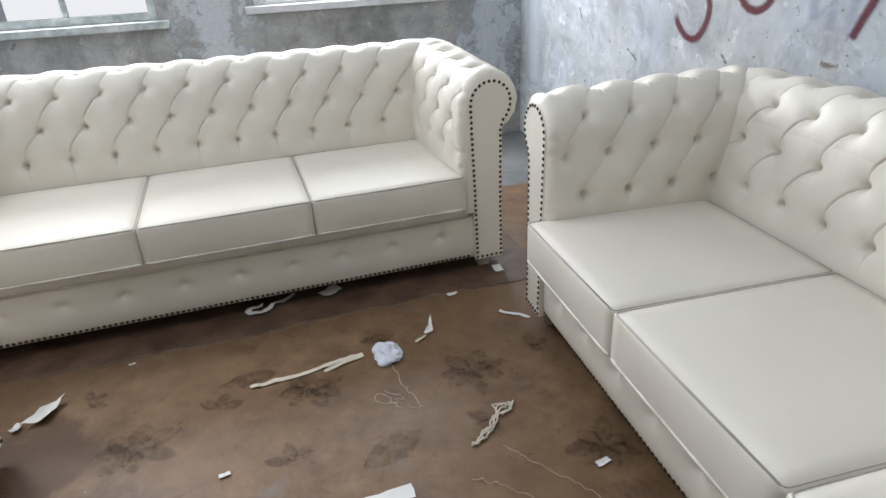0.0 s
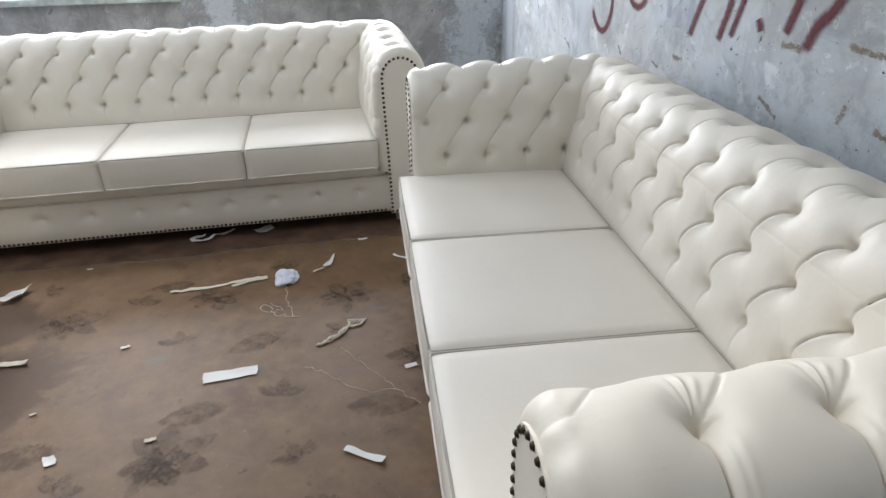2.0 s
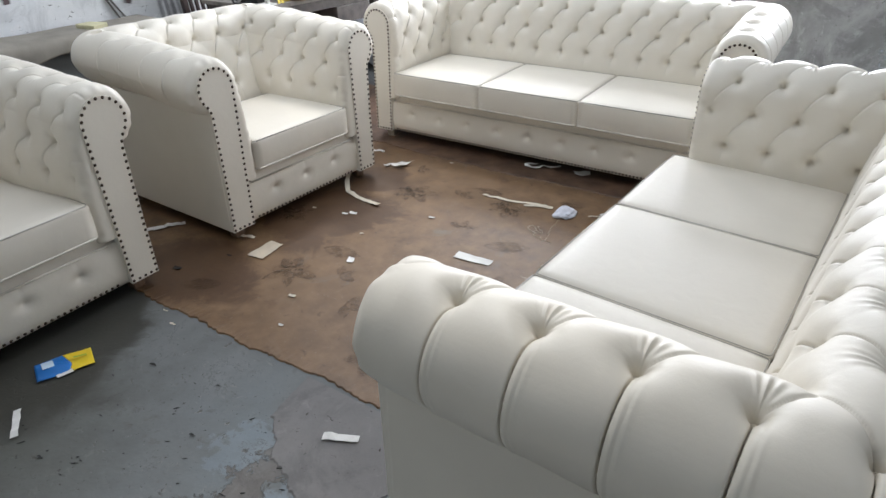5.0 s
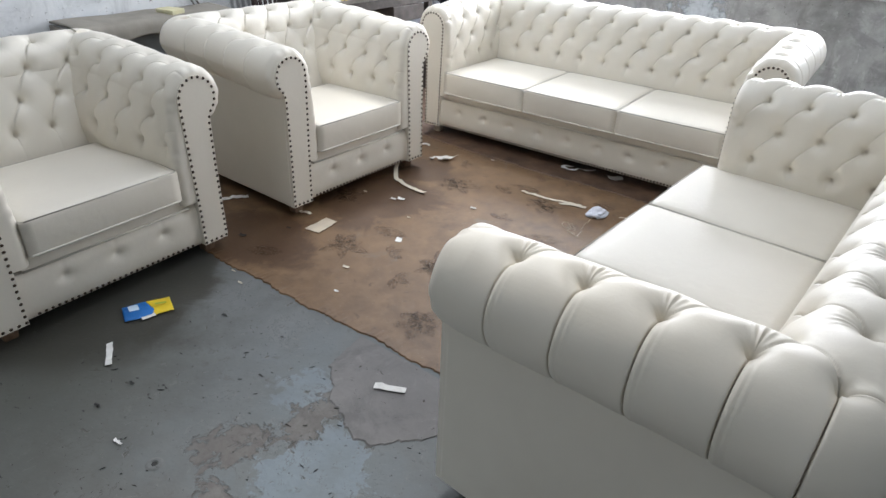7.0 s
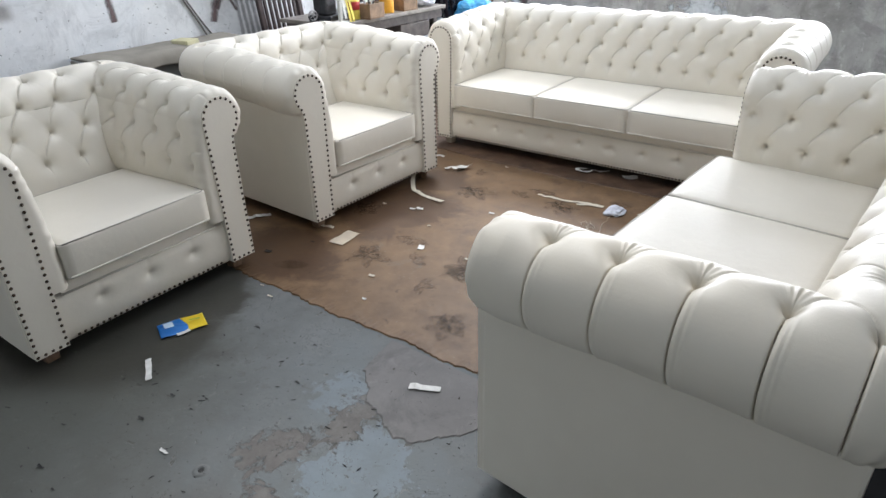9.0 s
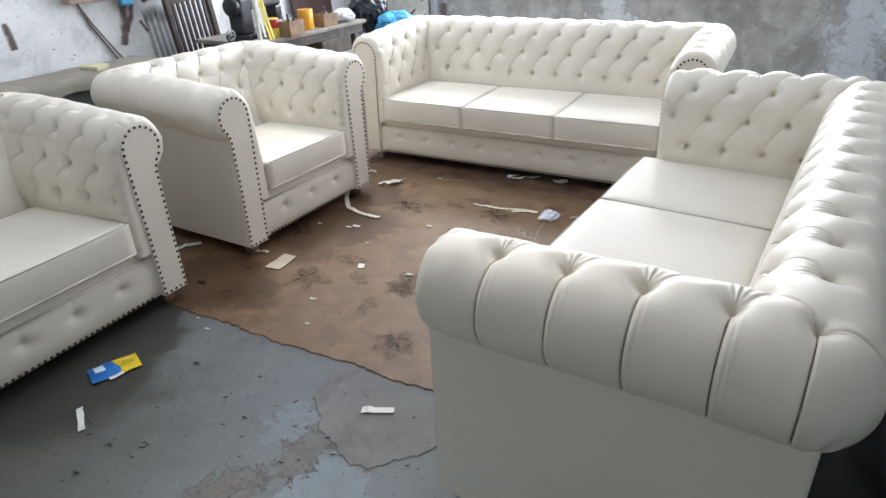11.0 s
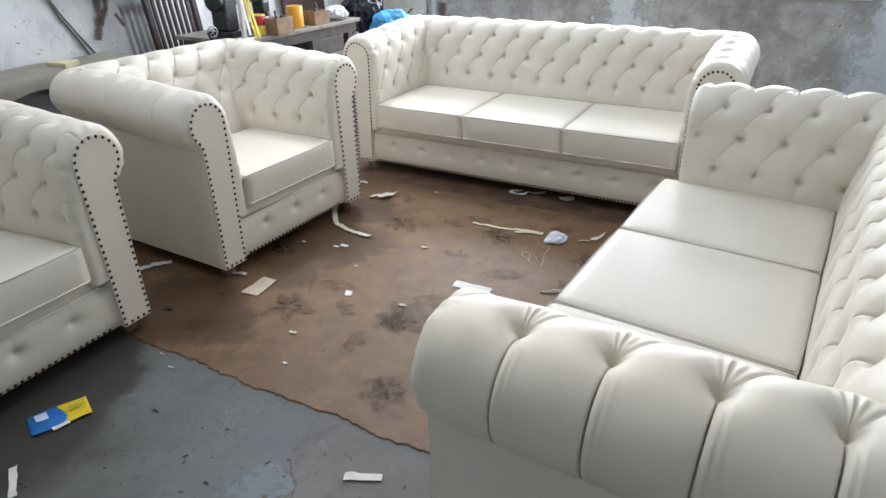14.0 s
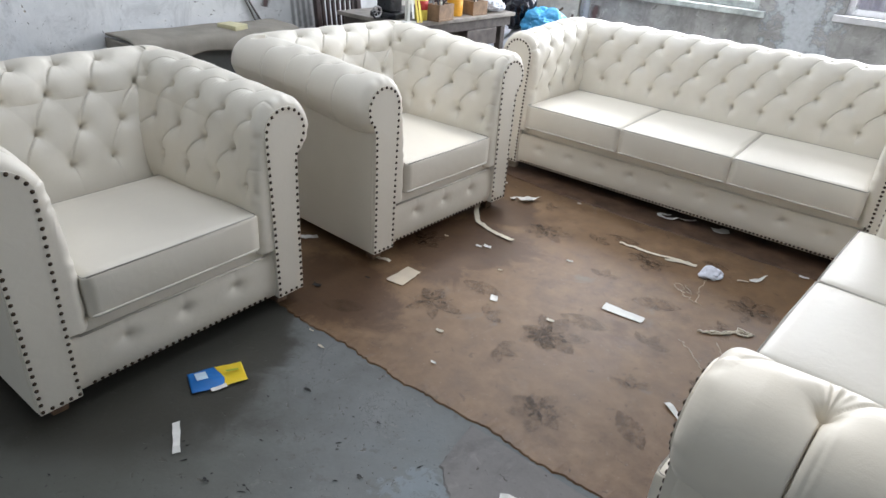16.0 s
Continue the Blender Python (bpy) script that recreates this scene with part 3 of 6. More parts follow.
def arm_section(aw, aw_back, front, inner_y, pitch, first, lift, hand, pull, rows, rows_at, belly, scallop, bend, square, hollow):
    """Buttoned arm of the side at +x, with the rounded rear corner: local x is the outward offset. Returns the grid of places, and the button places."""
    o, z, no, nz, s = roll_profile(aw, rows)
    o_back, z_back, no_back, nz_back, s_back = roll_profile(aw_back, rows)
    r, turn = 0.035, ROLL_R * math.pi / 2
    low = front + r
    top = int(np.argmin(np.abs(s_back - rows_at[-1])))
    beyond = np.arange(rows) > top
    y3 = inner_y + o_back[top]
    n, lengths, counts = column_map(first, pitch, y3)
    end = np.where(beyond, y3 + turn, inner_y + o_back)[None, :]
    run = np.interp(button_columns(np.interp(low, lengths, counts), np.interp(y3 + turn, lengths, counts), 0.0, 1.0, 0.004), counts, lengths)
    y = np.minimum(run[:, None], end)
    a = np.interp(y, lengths, counts)
    nose = np.clip((y - low) / 0.05, 0, 1)
    h = tufting(a, np.broadcast_to(s, a.shape), hand, rows_at, pull, 0.0, scallop, bend) * (0.35 + 0.65 * nose) + 0.009 * (1 - nose)
    # the smooth corner fans out from the last button
    ds = (s - s[top])[None, :]
    plain_h = 0.0189 - hollow * (0.0095 * (1 - smooth(ds / 0.045)) + 0.020 * np.exp(-((ds / 0.033) ** 2)) + 0.022 * np.exp(-((ds / 0.0105) ** 2)))
    plain_h = plain_h + 0.0022 * smooth((ds - 0.12) / 0.1) * np.sin((y - y3) * 150 + ds * 40) * np.exp(-(((y - y3 - 0.05) / 0.04) ** 2))
    fan = np.where(beyond[None, :], smooth((y - y3) / 0.012), 0.0)
    h = h * (1 - fan) + plain_h * fan
    tail = np.clip((s[-1] - s) / 0.05, 0, 1) ** 0.5
    h = mitre(h, end - y, s, rows_at, hollow) * tail[None, :]
    tall = np.clip((z[None, :] - 0.36) / 0.4, 0, 1)
    up = lift * smooth((y - front - 0.05) / 0.6) * tall
    swell = belly * np.sin(np.pi * np.clip((z - 0.27) / (ROLL_Z - 0.27), 0, 1))[None, :] * smooth((y - front - 0.06) / 0.35)
    gx, gy, gz = o + no * h - swell, y + 0.0, z + nz * h + up
    angle = np.where(beyond[None, :], np.clip((y - y3) / turn, 0, 1), 0.0) * math.pi / 2
    swing = np.sin(angle) ** 2
    gx = np.where(angle > 0, o[top] + (gx - o[top]) * np.cos(angle) ** square, gx)
    gy = np.where(angle > 0, y3 + (o_back + no_back * h - o_back[top]) * np.sin(angle) ** square, gy)
    gz = gz * (1 - swing) + (z_back + nz_back * h + lift * tall) * swing
    grid = np.stack([gx, gy, gz], -1)
    # rounded nose that turns in towards the front panel
    nose_rows = []
    for k in range(8, 0, -1):
        th = k / 8 * math.pi / 2
        inset = r * (1 - math.cos(th))
        crinkle = 0.0022 * math.sin(th * 2) * np.sin(s * 95 + 2.0 * np.sin(s * 31))
        first_h = h[0] - inset + crinkle
        nose_rows.append(np.stack([o + no * first_h, np.full_like(o, low - r * math.sin(th)), z + nz * first_h + up[0]], -1))
    flat_h = h[0] - r - 0.045
    flat = np.stack([o + no * flat_h, np.full_like(o, front + 0.001), z + nz * flat_h + up[0]], -1)
    grid = np.concatenate([flat[None], np.array(nose_rows), grid])
    buttons = []
    last = len(rows_at) - 1
    for row in range(last + 1):
        i = int(np.argmin(np.abs(s - rows_at[row])))
        sway = belly * math.sin(math.pi * min(1, max(0, (z[i] - 0.27) / (ROLL_Z - 0.27))))
        for k in range(n + 1):
            yy = float(np.interp(k + (last - row) % 2 / 2, counts, lengths))
            if front + 0.06 < yy < inner_y + o_back[i] - (0.05 if row < last else 0.02):
                lifted = lift * float(smooth((yy - front - 0.05) / 0.6)) * min(1, max(0, (z[i] - 0.36) / 0.4))
                hh = -0.031
                buttons.append(((o[i] + no[i] * hh - sway * float(smooth((yy - front - 0.06) / 0.35)), yy, z[i] + nz[i] * hh + lifted), (no[i], 0, nz[i])))
    return grid, buttons


def back_section(aw, aw_side, inner_y, half, pitch, lift, pull, rows, rows_at, scallop, hollow):
    """Buttoned back between the corners, x along the sofa."""
    o, z, no, nz, s = roll_profile(aw, rows)
    o_side = roll_profile(aw_side, rows)[0]
    top = int(np.argmin(np.abs(s - rows_at[-1])))
    far = half + o_side[top]
    end = (half + np.where(np.arange(rows) > top, o_side[top], o_side))[None, :]
    count = round(2 * half / pitch)
    p = 2 * half / count
    offset = 0.5 if count % 2 == 0 else 0.0
    n = round(far / p + offset) - offset
    lengths = (-far - 2 * p, -far, -(n - 1) * p, (n - 1) * p, far, far + 2 * p)
    counts = (-n - 2, -n, -(n - 1), n - 1, n, n + 2)
    reach = half + o_side[:top + 1].max()
    run = np.interp(button_columns(np.interp(-reach, lengths, counts) + offset, np.interp(reach, lengths, counts) + offset, 0.0, 1.0, 0.004) - offset, counts, lengths)
    x = np.clip(run[:, None], -end, end)
    a = np.interp(x, lengths, counts) + offset
    tail = np.clip((s[-1] - s) / 0.05, 0, 1) ** 0.5
    h = tufting(a, np.broadcast_to(s, a.shape), 1, rows_at, pull, 0.45, scallop)
    h = mitre(h, end - np.abs(x), s, rows_at, hollow) * tail[None, :]
    up = lift * np.clip((z - 0.36) / 0.4, 0, 1)[None, :]
    grid = np.stack([x, inner_y + o + no * h, z + nz * h + up], -1)
    buttons = []
    last = len(rows_at) - 1
    for row in range(last + 1):
        i = int(np.argmin(np.abs(s - rows_at[row])))
        shift = offset + (last - row) % 2 / 2
        for k in range(-count, count + 1):
            xx = float(np.interp(k - shift, counts, lengths))
            if abs(k - shift) <= n and abs(xx) < half + o_side[i] - (-0.005 if row == last and hollow else 0.05):
                buttons.append(((xx, inner_y + o[i] - no[i] * 0.031, z[i] - nz[i] * 0.031 + lift * min(1, (z[i] - 0.36) / 0.4)), (0, no[i], nz[i])))
    return grid, buttons


def couch(name, label, category, m, seats, cw, aw, aw_back, pitch_back, pitch_arm, firsts, gap_side, gap_base, dimples, group="", lift=0.028, foot=FOOT, depth=0.80, inner_y=0.635, front=0.0, pull=0.5, rows=190, rows_at=ROWS, belly=0.01, scallop=1.0, bend=0.0, square=1.0, pleat=None, hollow=0.0):
    """A rolled-arm buttoned couch. Local x along it, y from the cushions' front to the back; the arms and the rail stand back by front."""
    root = thing(name, label, category, m, group)
    half = seats * cw / 2
    nail = 0.86
    w = half + aw
    # plain outer panels
    for sx in (-1, 1):
        bm = boxed(sx * (w - 0.03) - 0.03, sx * (w - 0.03) + 0.03, front + 0.012, depth, UNDER, 0.62, 0.008)
        for v in bm.verts:
            if v.co.z > 0.4:
                v.co.x -= sx * 0.003
        part("side_panel", bm, LEATHER, root)
    part("back_panel", boxed(-w + 0.061, w - 0.061, depth - 0.06, depth, UNDER, 0.64, 0.008), LEATHER, root)
    part("dust_cover", boxed(-w + 0.07, w - 0.07, front + 0.03, depth - 0.061, UNDER + 0.004, UNDER + 0.012), LINING, root, "black dust cloth under the seat")
    part("seat_deck", boxed(-half - 0.02, half + 0.02, front + 0.076, depth - 0.08, 0.22, DECK - 0.004), LEATHER, root)
    # padded front rail with its row of dimples
    nx, nz_ = int(2 * half / 0.006) + 1, 34
    xs, zs = np.linspace(-w + 0.112, w - 0.112, nx), np.linspace(0, 1, nz_)
    X, Z = np.meshgrid(xs, zs, indexing="ij")
    rail_top, low = DECK - 0.052, UNDER
    bulge = 0.015 * (1 - np.abs(2 * Z - 1) ** 3.5)
    for k in range(dimples):
        cx = -half + (k + 0.5) * 2 * half / dimples
        bulge -= 0.013 * np.exp(-(((X - cx) / 0.034) ** 2 + ((Z - 0.62) * 0.19 / 0.026) ** 2))
        bulge -= 0.008 * np.exp(-(((X - cx) / 0.012) ** 2 + ((Z - 0.62) * 0.19 / 0.010) ** 2))
        bulge -= 0.003 * np.exp(-(((X - cx) / 0.008) ** 2)) * np.clip((Z - 0.62) / 0.4, 0, 1)
    grid = np.stack([X, front + 0.026 - bulge, low + Z * (rail_top - low)], -1)
    lip = grid[:, -1:, :] + np.array([0, 0.05, 0.001])
    foot_edge = grid[:, :1, :] + np.array([0, 0.03, 0.002])
    grid = np.concatenate([foot_edge, grid, lip], 1)
    part("deck_front", boxed(-half - 0.03, half + 0.03, front + 0.026, front + 0.075, 0.235, DECK - 0.003, 0.004), LEATHER, root)
    rail = piece("front_rail", sheet_mesh("front_rail", grid, LEATHER), root, Matrix())
    nail_row(rail, spaced([(-half - 0.02, front + 0.0195, UNDER + 0.011), (half + 0.02, front + 0.0195, UNDER + 0.011)], gap_base), (0, -1, 0), nail)
    part("welt", tube(bmesh.new(), [(-half - 0.03, front + 0.018, rail_top + 0.001), (half + 0.03, front + 0.018, rail_top + 0.001)], 0.0045, 8), PIPING, rail, "", True)
    # seat cushions
    for k in range(seats):
        cx = -half + (k + 0.5) * cw
        d = inner_y + 0.01
        cushion = part("seat_cushion", rounded_slab(cw - 0.001, d, DECK, SEAT, 0.014, 0.0075), LEATHER, root, "", True, pose(cx, d / 2 - 0.004, 0))
        part("piping", tube(bmesh.new(), rim_loop(cw - 0.005, d + 0.002, DECK + 0.006, 0.022), 0.0052, 7, True), PIPING, cushion, "", True)
        # thin dark cords along the top seam, drawing the shade in its groove
        part("seam_shade", tube(bmesh.new(), rim_loop(cw - 0.009, d - 0.006, SEAT - 0.0012, 0.012), 0.0014, 6, True), SEAM_SHADE, cushion, "", True)
        part("seam_shade", tube(bmesh.new(), [(-cw / 2 + 0.014, 0.003 - d / 2, SEAT - 0.0022), (0, 0.0005 - d / 2, SEAT - 0.0018), (cw / 2 - 0.014, 0.003 - d / 2, SEAT - 0.0022)], 0.0027, 6), SEAM_SHADE, cushion, "", True)
    # back
    grid, buttons = back_section(aw_back, aw, inner_y, half, pitch_back, lift, 0.55 * pull, rows, rows_at, scallop, hollow)
    back = piece("backrest", sheet_mesh("backrest", grid[:, ::-1], LEATHER), root, Matrix())
    for p, n in buttons:
        piece("button", BUTTON_MESH, back, Matrix.Translation(p) @ Vector((0, 0, 1)).rotation_difference(Vector(n)).to_matrix().to_4x4())
    # arms
    for sx, first in zip((-1, 1), firsts):
        grid, buttons = arm_section(aw, aw_back, front, inner_y, pitch_arm, first, lift, -sx, pull if pleat is None else pleat, rows, rows_at, belly, scallop, bend, square, hollow)
        g = grid * np.array([sx, 1, 1]) + np.array([sx * half, 0, 0])
        arm = piece("armrest", sheet_mesh("armrest", g if sx > 0 else g[:, ::-1], LEATHER), root, Matrix())
        for p, n in buttons:
            q = Vector((sx * (half + p[0]), p[1], p[2]))
            piece("button", BUTTON_MESH, arm, Matrix.Translation(q) @ Vector((0, 0, 1)).rotation_difference(Vector((sx * n[0], n[1], n[2]))).to_matrix().to_4x4())
        # key-shaped front panel
        oc = aw - 0.05
        out = [(aw - 0.004, UNDER), (aw - 0.006, 0.35), (oc + 0.046, ROLL_Z - 0.10)]
        for k in range(0, 15):
            a = radians(-52 + k * (232 / 14))
            out.append((oc + 0.088 * math.cos(a), ROLL_Z + 0.088 * math.sin(a)))
        out += [(oc - 0.086, 0.6), (aw - 0.128, 0.35), (aw - 0.122, UNDER)]
        bm = bmesh.new()
        fore = [bm.verts.new((sx * (half + px), front - 0.004, pz)) for px, pz in out]
        rear = [bm.verts.new((sx * (half + px), front + 0.03, pz)) for px, pz in out]
        bm.faces.new(fore if sx < 0 else fore[::-1])
        for i in range(len(out)):
            j = (i + 1) % len(out)
            q = (fore[i], fore[j], rear[j], rear[i])
            bm.faces.new(q[::-1] if sx < 0 else q)
        bmesh.ops.recalc_face_normals(bm, faces=bm.faces)
        panel = part("front_panel", bm, LEATHER, root)
        line = [(sx * (half + px + (0.007 if px < oc - 0.03 and pz < 0.62 else -0.007 if pz < 0.62 else -0.007 * (px - oc) / 0.088)), front - 0.004, pz + (0.01 if pz < 0.1 else -0.007 * max(0, (pz - ROLL_Z)) / 0.088)) for px, pz in out]
        nail_row(panel, spaced(line, gap_side), (0, -1, 0), nail)
        nail_row(panel, spaced([line[0], line[-1]], gap_base)[1:-1], (0, -1, 0), nail)
    for sx in (-1, 1):
        for yy in (front + 0.07, depth - 0.07):
            bm = boxed(-0.03, 0.03, -0.03, 0.03, 0.0, UNDER + 0.004, 0.004, 1)
            for v in bm.verts:
                if v.co.z < 0.02:
                    v.co.x *= 0.8
                    v.co.y *= 0.8
            part("foot", bm, foot, root, "short tapered wooden foot", False, pose(sx * (w - 0.07), yy, 0))
    return root


SOFA_FOOT = plain("pale_wood_foot", (0.36, 0.31, 0.25), 0.6, 0, 0.2, 25)
couch("sofa", "long cream leatherette buttoned sofa with rolled arms below the windows", "sofa", pose(0.901, -0.0046, 0.004, 0, 0, 1.24), 3, 0.59, 0.168, 0.21, 0.161, 0.158, (0.145, 0.145), 0.021, 0.019, 9, "buttoned lounge suite", 0.03, SOFA_FOOT, 0.80, 0.60, 0.025, 0.6, 220, ROWS, 0.01, 0.22, 0.25, 0.9, 0.45)
couch("sofa", "cream leatherette buttoned sofa standing along the graffiti wall", "sofa", pose(1.7724, -1.3303, 0.004, 0, 0, -93.5), 3, 0.57, 0.140, 0.228, 0.155, 0.1525, (0.105, 0.068), 0.021, 0.019, 9, "buttoned lounge suite", 0.015, SOFA_FOOT, 0.86, 0.625, 0.055, 1.0, 290, (0.246, 0.376, 0.496, 0.612), 0.01, 0.1, 0.0, 1.0, None, 1.0)
couch("armchair", "cream leatherette buttoned armchair with bronze nail heads, beside the sofa", "armchair", pose(0.222, -0.994, 0.004, 0, 0, 89.0), 1, 0.60, 0.19, 0.335, 0.150, 0.150, (0.135, 0.135), 0.026, 0.0235, 3, "buttoned armchairs", 0.028, FOOT, 0.88, 0.54, 0.0, 0.6, 270, (0.252, 0.370, 0.487, 0.602), 0.04, 0.2, 0.25, 0.8, 0.5)
couch("armchair", "cream leatherette buttoned armchair half on bare concrete", "armchair", pose(0.217, -2.345, 0.002, 0, 0, 92.06), 1, 0.60, 0.19, 0.335, 0.150, 0.150, (0.135, 0.135), 0.026, 0.0235, 3, "buttoned armchairs", 0.028, FOOT, 0.88, 0.54, 0.0, 0.6, 270, (0.252, 0.370, 0.487, 0.602), 0.04, 0.2, 0.25, 0.8, 0.5)

# ---- windows ----
GLOW = bpy.data.materials.new("overcast_daylight")
GLOW.use_nodes = True
gn = GLOW.node_tree.nodes
gn.remove(gn["Principled BSDF"])
emit = gn.new("ShaderNodeEmission")
emit.inputs["Color"].default_value, emit.inputs["Strength"].default_value = (0.93, 0.92, 0.97, 1), 1.15
GLOW.node_tree.links.new(emit.outputs[0], gn["Material Output"].inputs[0])


def clear_glass():
    m = Mat("window_glass", 0.03, 0, 0.5)
    m.colour((0.95, 0.97, 0.97))
    m.b.inputs["Transmission Weight"].default_value = 1.0
    m.b.inputs["IOR"].default_value = 1.05
    return m.m


GLASS = clear_glass()
PALE_BUILD = plain("pale_rendered_wall", (0.80, 0.78, 0.80), 0.9, 0, 0.05, 3)
DARK_HOLE = plain("dark_block_opening", (0.10, 0.10, 0.12), 0.9)
CURTAIN = plain("lavender_net_curtain", (0.62, 0.58, 0.66), 0.9, 0, 0.15, 12)


def window(name, x0, x1, sill, paint, label, splits):
    """A framed window in the north wall: sill board, outer frame, bars and panes."""
    root = thing(name, label, "window", pose((x0 + x1) / 2, Y_BACK, sill), "", "structure")
    w = (x1 - x0) / 2
    h = HEAD - sill
    part("window_sill", boxed(-w - 0.06, w + 0.06, -0.035, 0.10, -0.045, -0.002, 0.006), paint, root, "chipped painted sill")
    frame_bm = bmesh.new()
    for a, b, c, d in ((-w, -w + 0.045, 0, h), (w - 0.045, w, 0, h), (-w + 0.045, w - 0.045, 0, 0.045), (-w + 0.045, w - 0.045, h - 0.045, h)):
        box(frame_bm, a, b, 0.03, 0.08, c, d, 0.004)
    part("window_frame", frame_bm, paint, root)
    for f in splits:
        part("window_bar", boxed(f * w - 0.014, f * w + 0.014, 0.036, 0.072, 0.046, h - 0.046, 0.003), paint, root)
    edges = [-1 + 0.045 / w] + list(splits) + [1 - 0.045 / w]
    for a, b in zip(edges, edges[1:]):
        pane = part("pane", boxed(a * w + 0.015, b * w - 0.015, 0.052, 0.056, 0.046, h - 0.046), GLASS, root)
        pane.visible_shadow = False
    return root


window("window_1", *WIN_A, SILL, FRAME_PAINT, "painted window with pale daylight behind", (-0.72, 0.28))
window("window_2", *WIN_B, SILL_B, FRAME_WHITE, "white aluminium window with net curtain", (-0.46, -0.05))


def outside():
    bm = boxed(-9, 9, 9.0, 9.1, -0.2, 9)
    tagged(new("backdrop", link_mesh("backdrop", bm, GLOW)), "bright pale daylight outside", "backdrop", "", "structure")
    house = thing("neighbour_wall", "pale rendered wall with a pierced block screen", "wall", pose(-1.25, 3.1, 0), "", "structure")
    part("wall", boxed(-1.2, 0.75, 0, 0.2, -0.2, 3.2), PALE_BUILD, house)
    for r in range(9):
        for c in range(3):
            x, z = 0.24 + c * 0.11, 0.62 + r * 0.1
            part("block_opening", boxed(x - 0.03, x + (0.035 if (r + c) % 2 else 0.015), -0.004, 0.02, z - 0.025, z + 0.02, 0.006, 1), DARK_HOLE, house)
    net = thing("net_curtain", "pale lavender net curtain hanging inside the window", "curtain", pose(1.48, 2.125, SILL_B + 0.004))
    xs = np.linspace(-0.28, 0.24, 90)
    zs = np.linspace(0.0, 1.1, 6)
    X, Z = np.meshgrid(xs, zs, indexing="ij")
    me = sheet_mesh("cloth", np.stack([X, 0.016 * np.sin(X * 75) + 0.008 * np.sin(X * 31 + 1), Z], -1), CURTAIN)
    piece("cloth", me, net, Matrix())


outside()
# dark gap where the two walls meet
tagged(new("wall_crack", link_mesh("wall_crack", boxed(-0.8145, -0.8005, Y_BACK + 0.035, Y_BACK + THICK, 0, HIGH), DARK_HOLE)), "dark open crack between two plaster walls", "crack", "", "structure")

# ---- floor sheet ----
LINO_DARK = plain("darker_brown_sheet", (0.125, 0.073, 0.046), 0.5, 0, 0.3, 8, bump=0.002)


def ragged_sheet(x0, x1, y0, y1, z, thick, seed, amp=0.012):
    """A floor sheet whose near edge is frayed and torn."""
    rng = random.Random(seed)
    n = int((x1 - x0) / 0.012)
    bm = bmesh.new()
    near, near_low, far = [], [], []
    tear = 0.0
    for i in range(n + 1):
        x = x0 + (x1 - x0) * i / n
        tear = tear * 0.7 + rng.uniform(-1, 1) * amp * 0.5
        wave = 0.012 * math.sin(x * 3.1 + seed) + 0.006 * math.sin(x * 11 + 2)
        y = y0 + wave + tear
        curl = max(0, rng.uniform(-0.9, 1)) * 0.002
        near.append(bm.verts.new((x, y, z + curl)))
        near_low.append(bm.verts.new((x, y - 0.004, z - thick)))
        far.append([bm.verts.new((x, y + (y1 - y) * f, z + 0.0015 * noise.noise(Vector((x * 4, f * 9, seed))))) for f in (0.02, 0.1, 0.3, 0.6, 1.0)])
    for i in range(n):
        bm.faces.new((near_low[i], near_low[i + 1], near[i + 1], near[i]))
        rows = [[near[i]] + far[i], [near[i + 1]] + far[i + 1]]
        for k in range(5):
            bm.faces.new((rows[0][k], rows[1][k], rows[1][k + 1], rows[0][k + 1]))
    return bm


lino = solid("floor_sheet", ragged_sheet(-1.2, 2.75, -1.935, 0.95, 0.0045, 0.0045, 3), LINO, "brown leaf-printed vinyl floor sheet with a torn edge", "floor covering", None, "", "structure")
solid("floor_sheet_strip", ragged_sheet(-0.9, 2.1, -0.095, 1.0, 0.0085, 0.004, 9, 0.01), LINO_DARK, "darker strip of worn brown sheet overlapping the first", "floor covering", None, "", "structure")


def print_material():
    m = Mat("worn_leaf_print", 0.55, 0, 0.35)
    m.colour(m.ramp(m.noise(30, 5), (0.3, (0.034, 0.019, 0.010)), (0.7, (0.068, 0.038, 0.020))))
    gap = m.gate(m.noise(26, 8, 0.78, 0.5), 0.38, 0.60)
    m.link(m.math("MULTIPLY", gap, 0.42), m.b.inputs["Alpha"])
    return m.m


PRINT = print_material()


def leaf_outline(bm, x, y, long, wide, turn, z):
    c, s = math.cos(turn), math.sin(turn)
    ring = []
    for k in range(18):
        f = k / 17
        side = wide / 2 * math.sin(math.pi * f) ** 0.8 * (1 + 0.12 * math.sin(f * 40))
        ring.append((long * f, side))
    pts = ring + [(p, -q) for p, q in ring[-2:0:-1]]
    vs = [bm.verts.new((x + p * c - q * s, y + p * s + q * c, z)) for p, q in pts]
    bm.faces.new(vs)


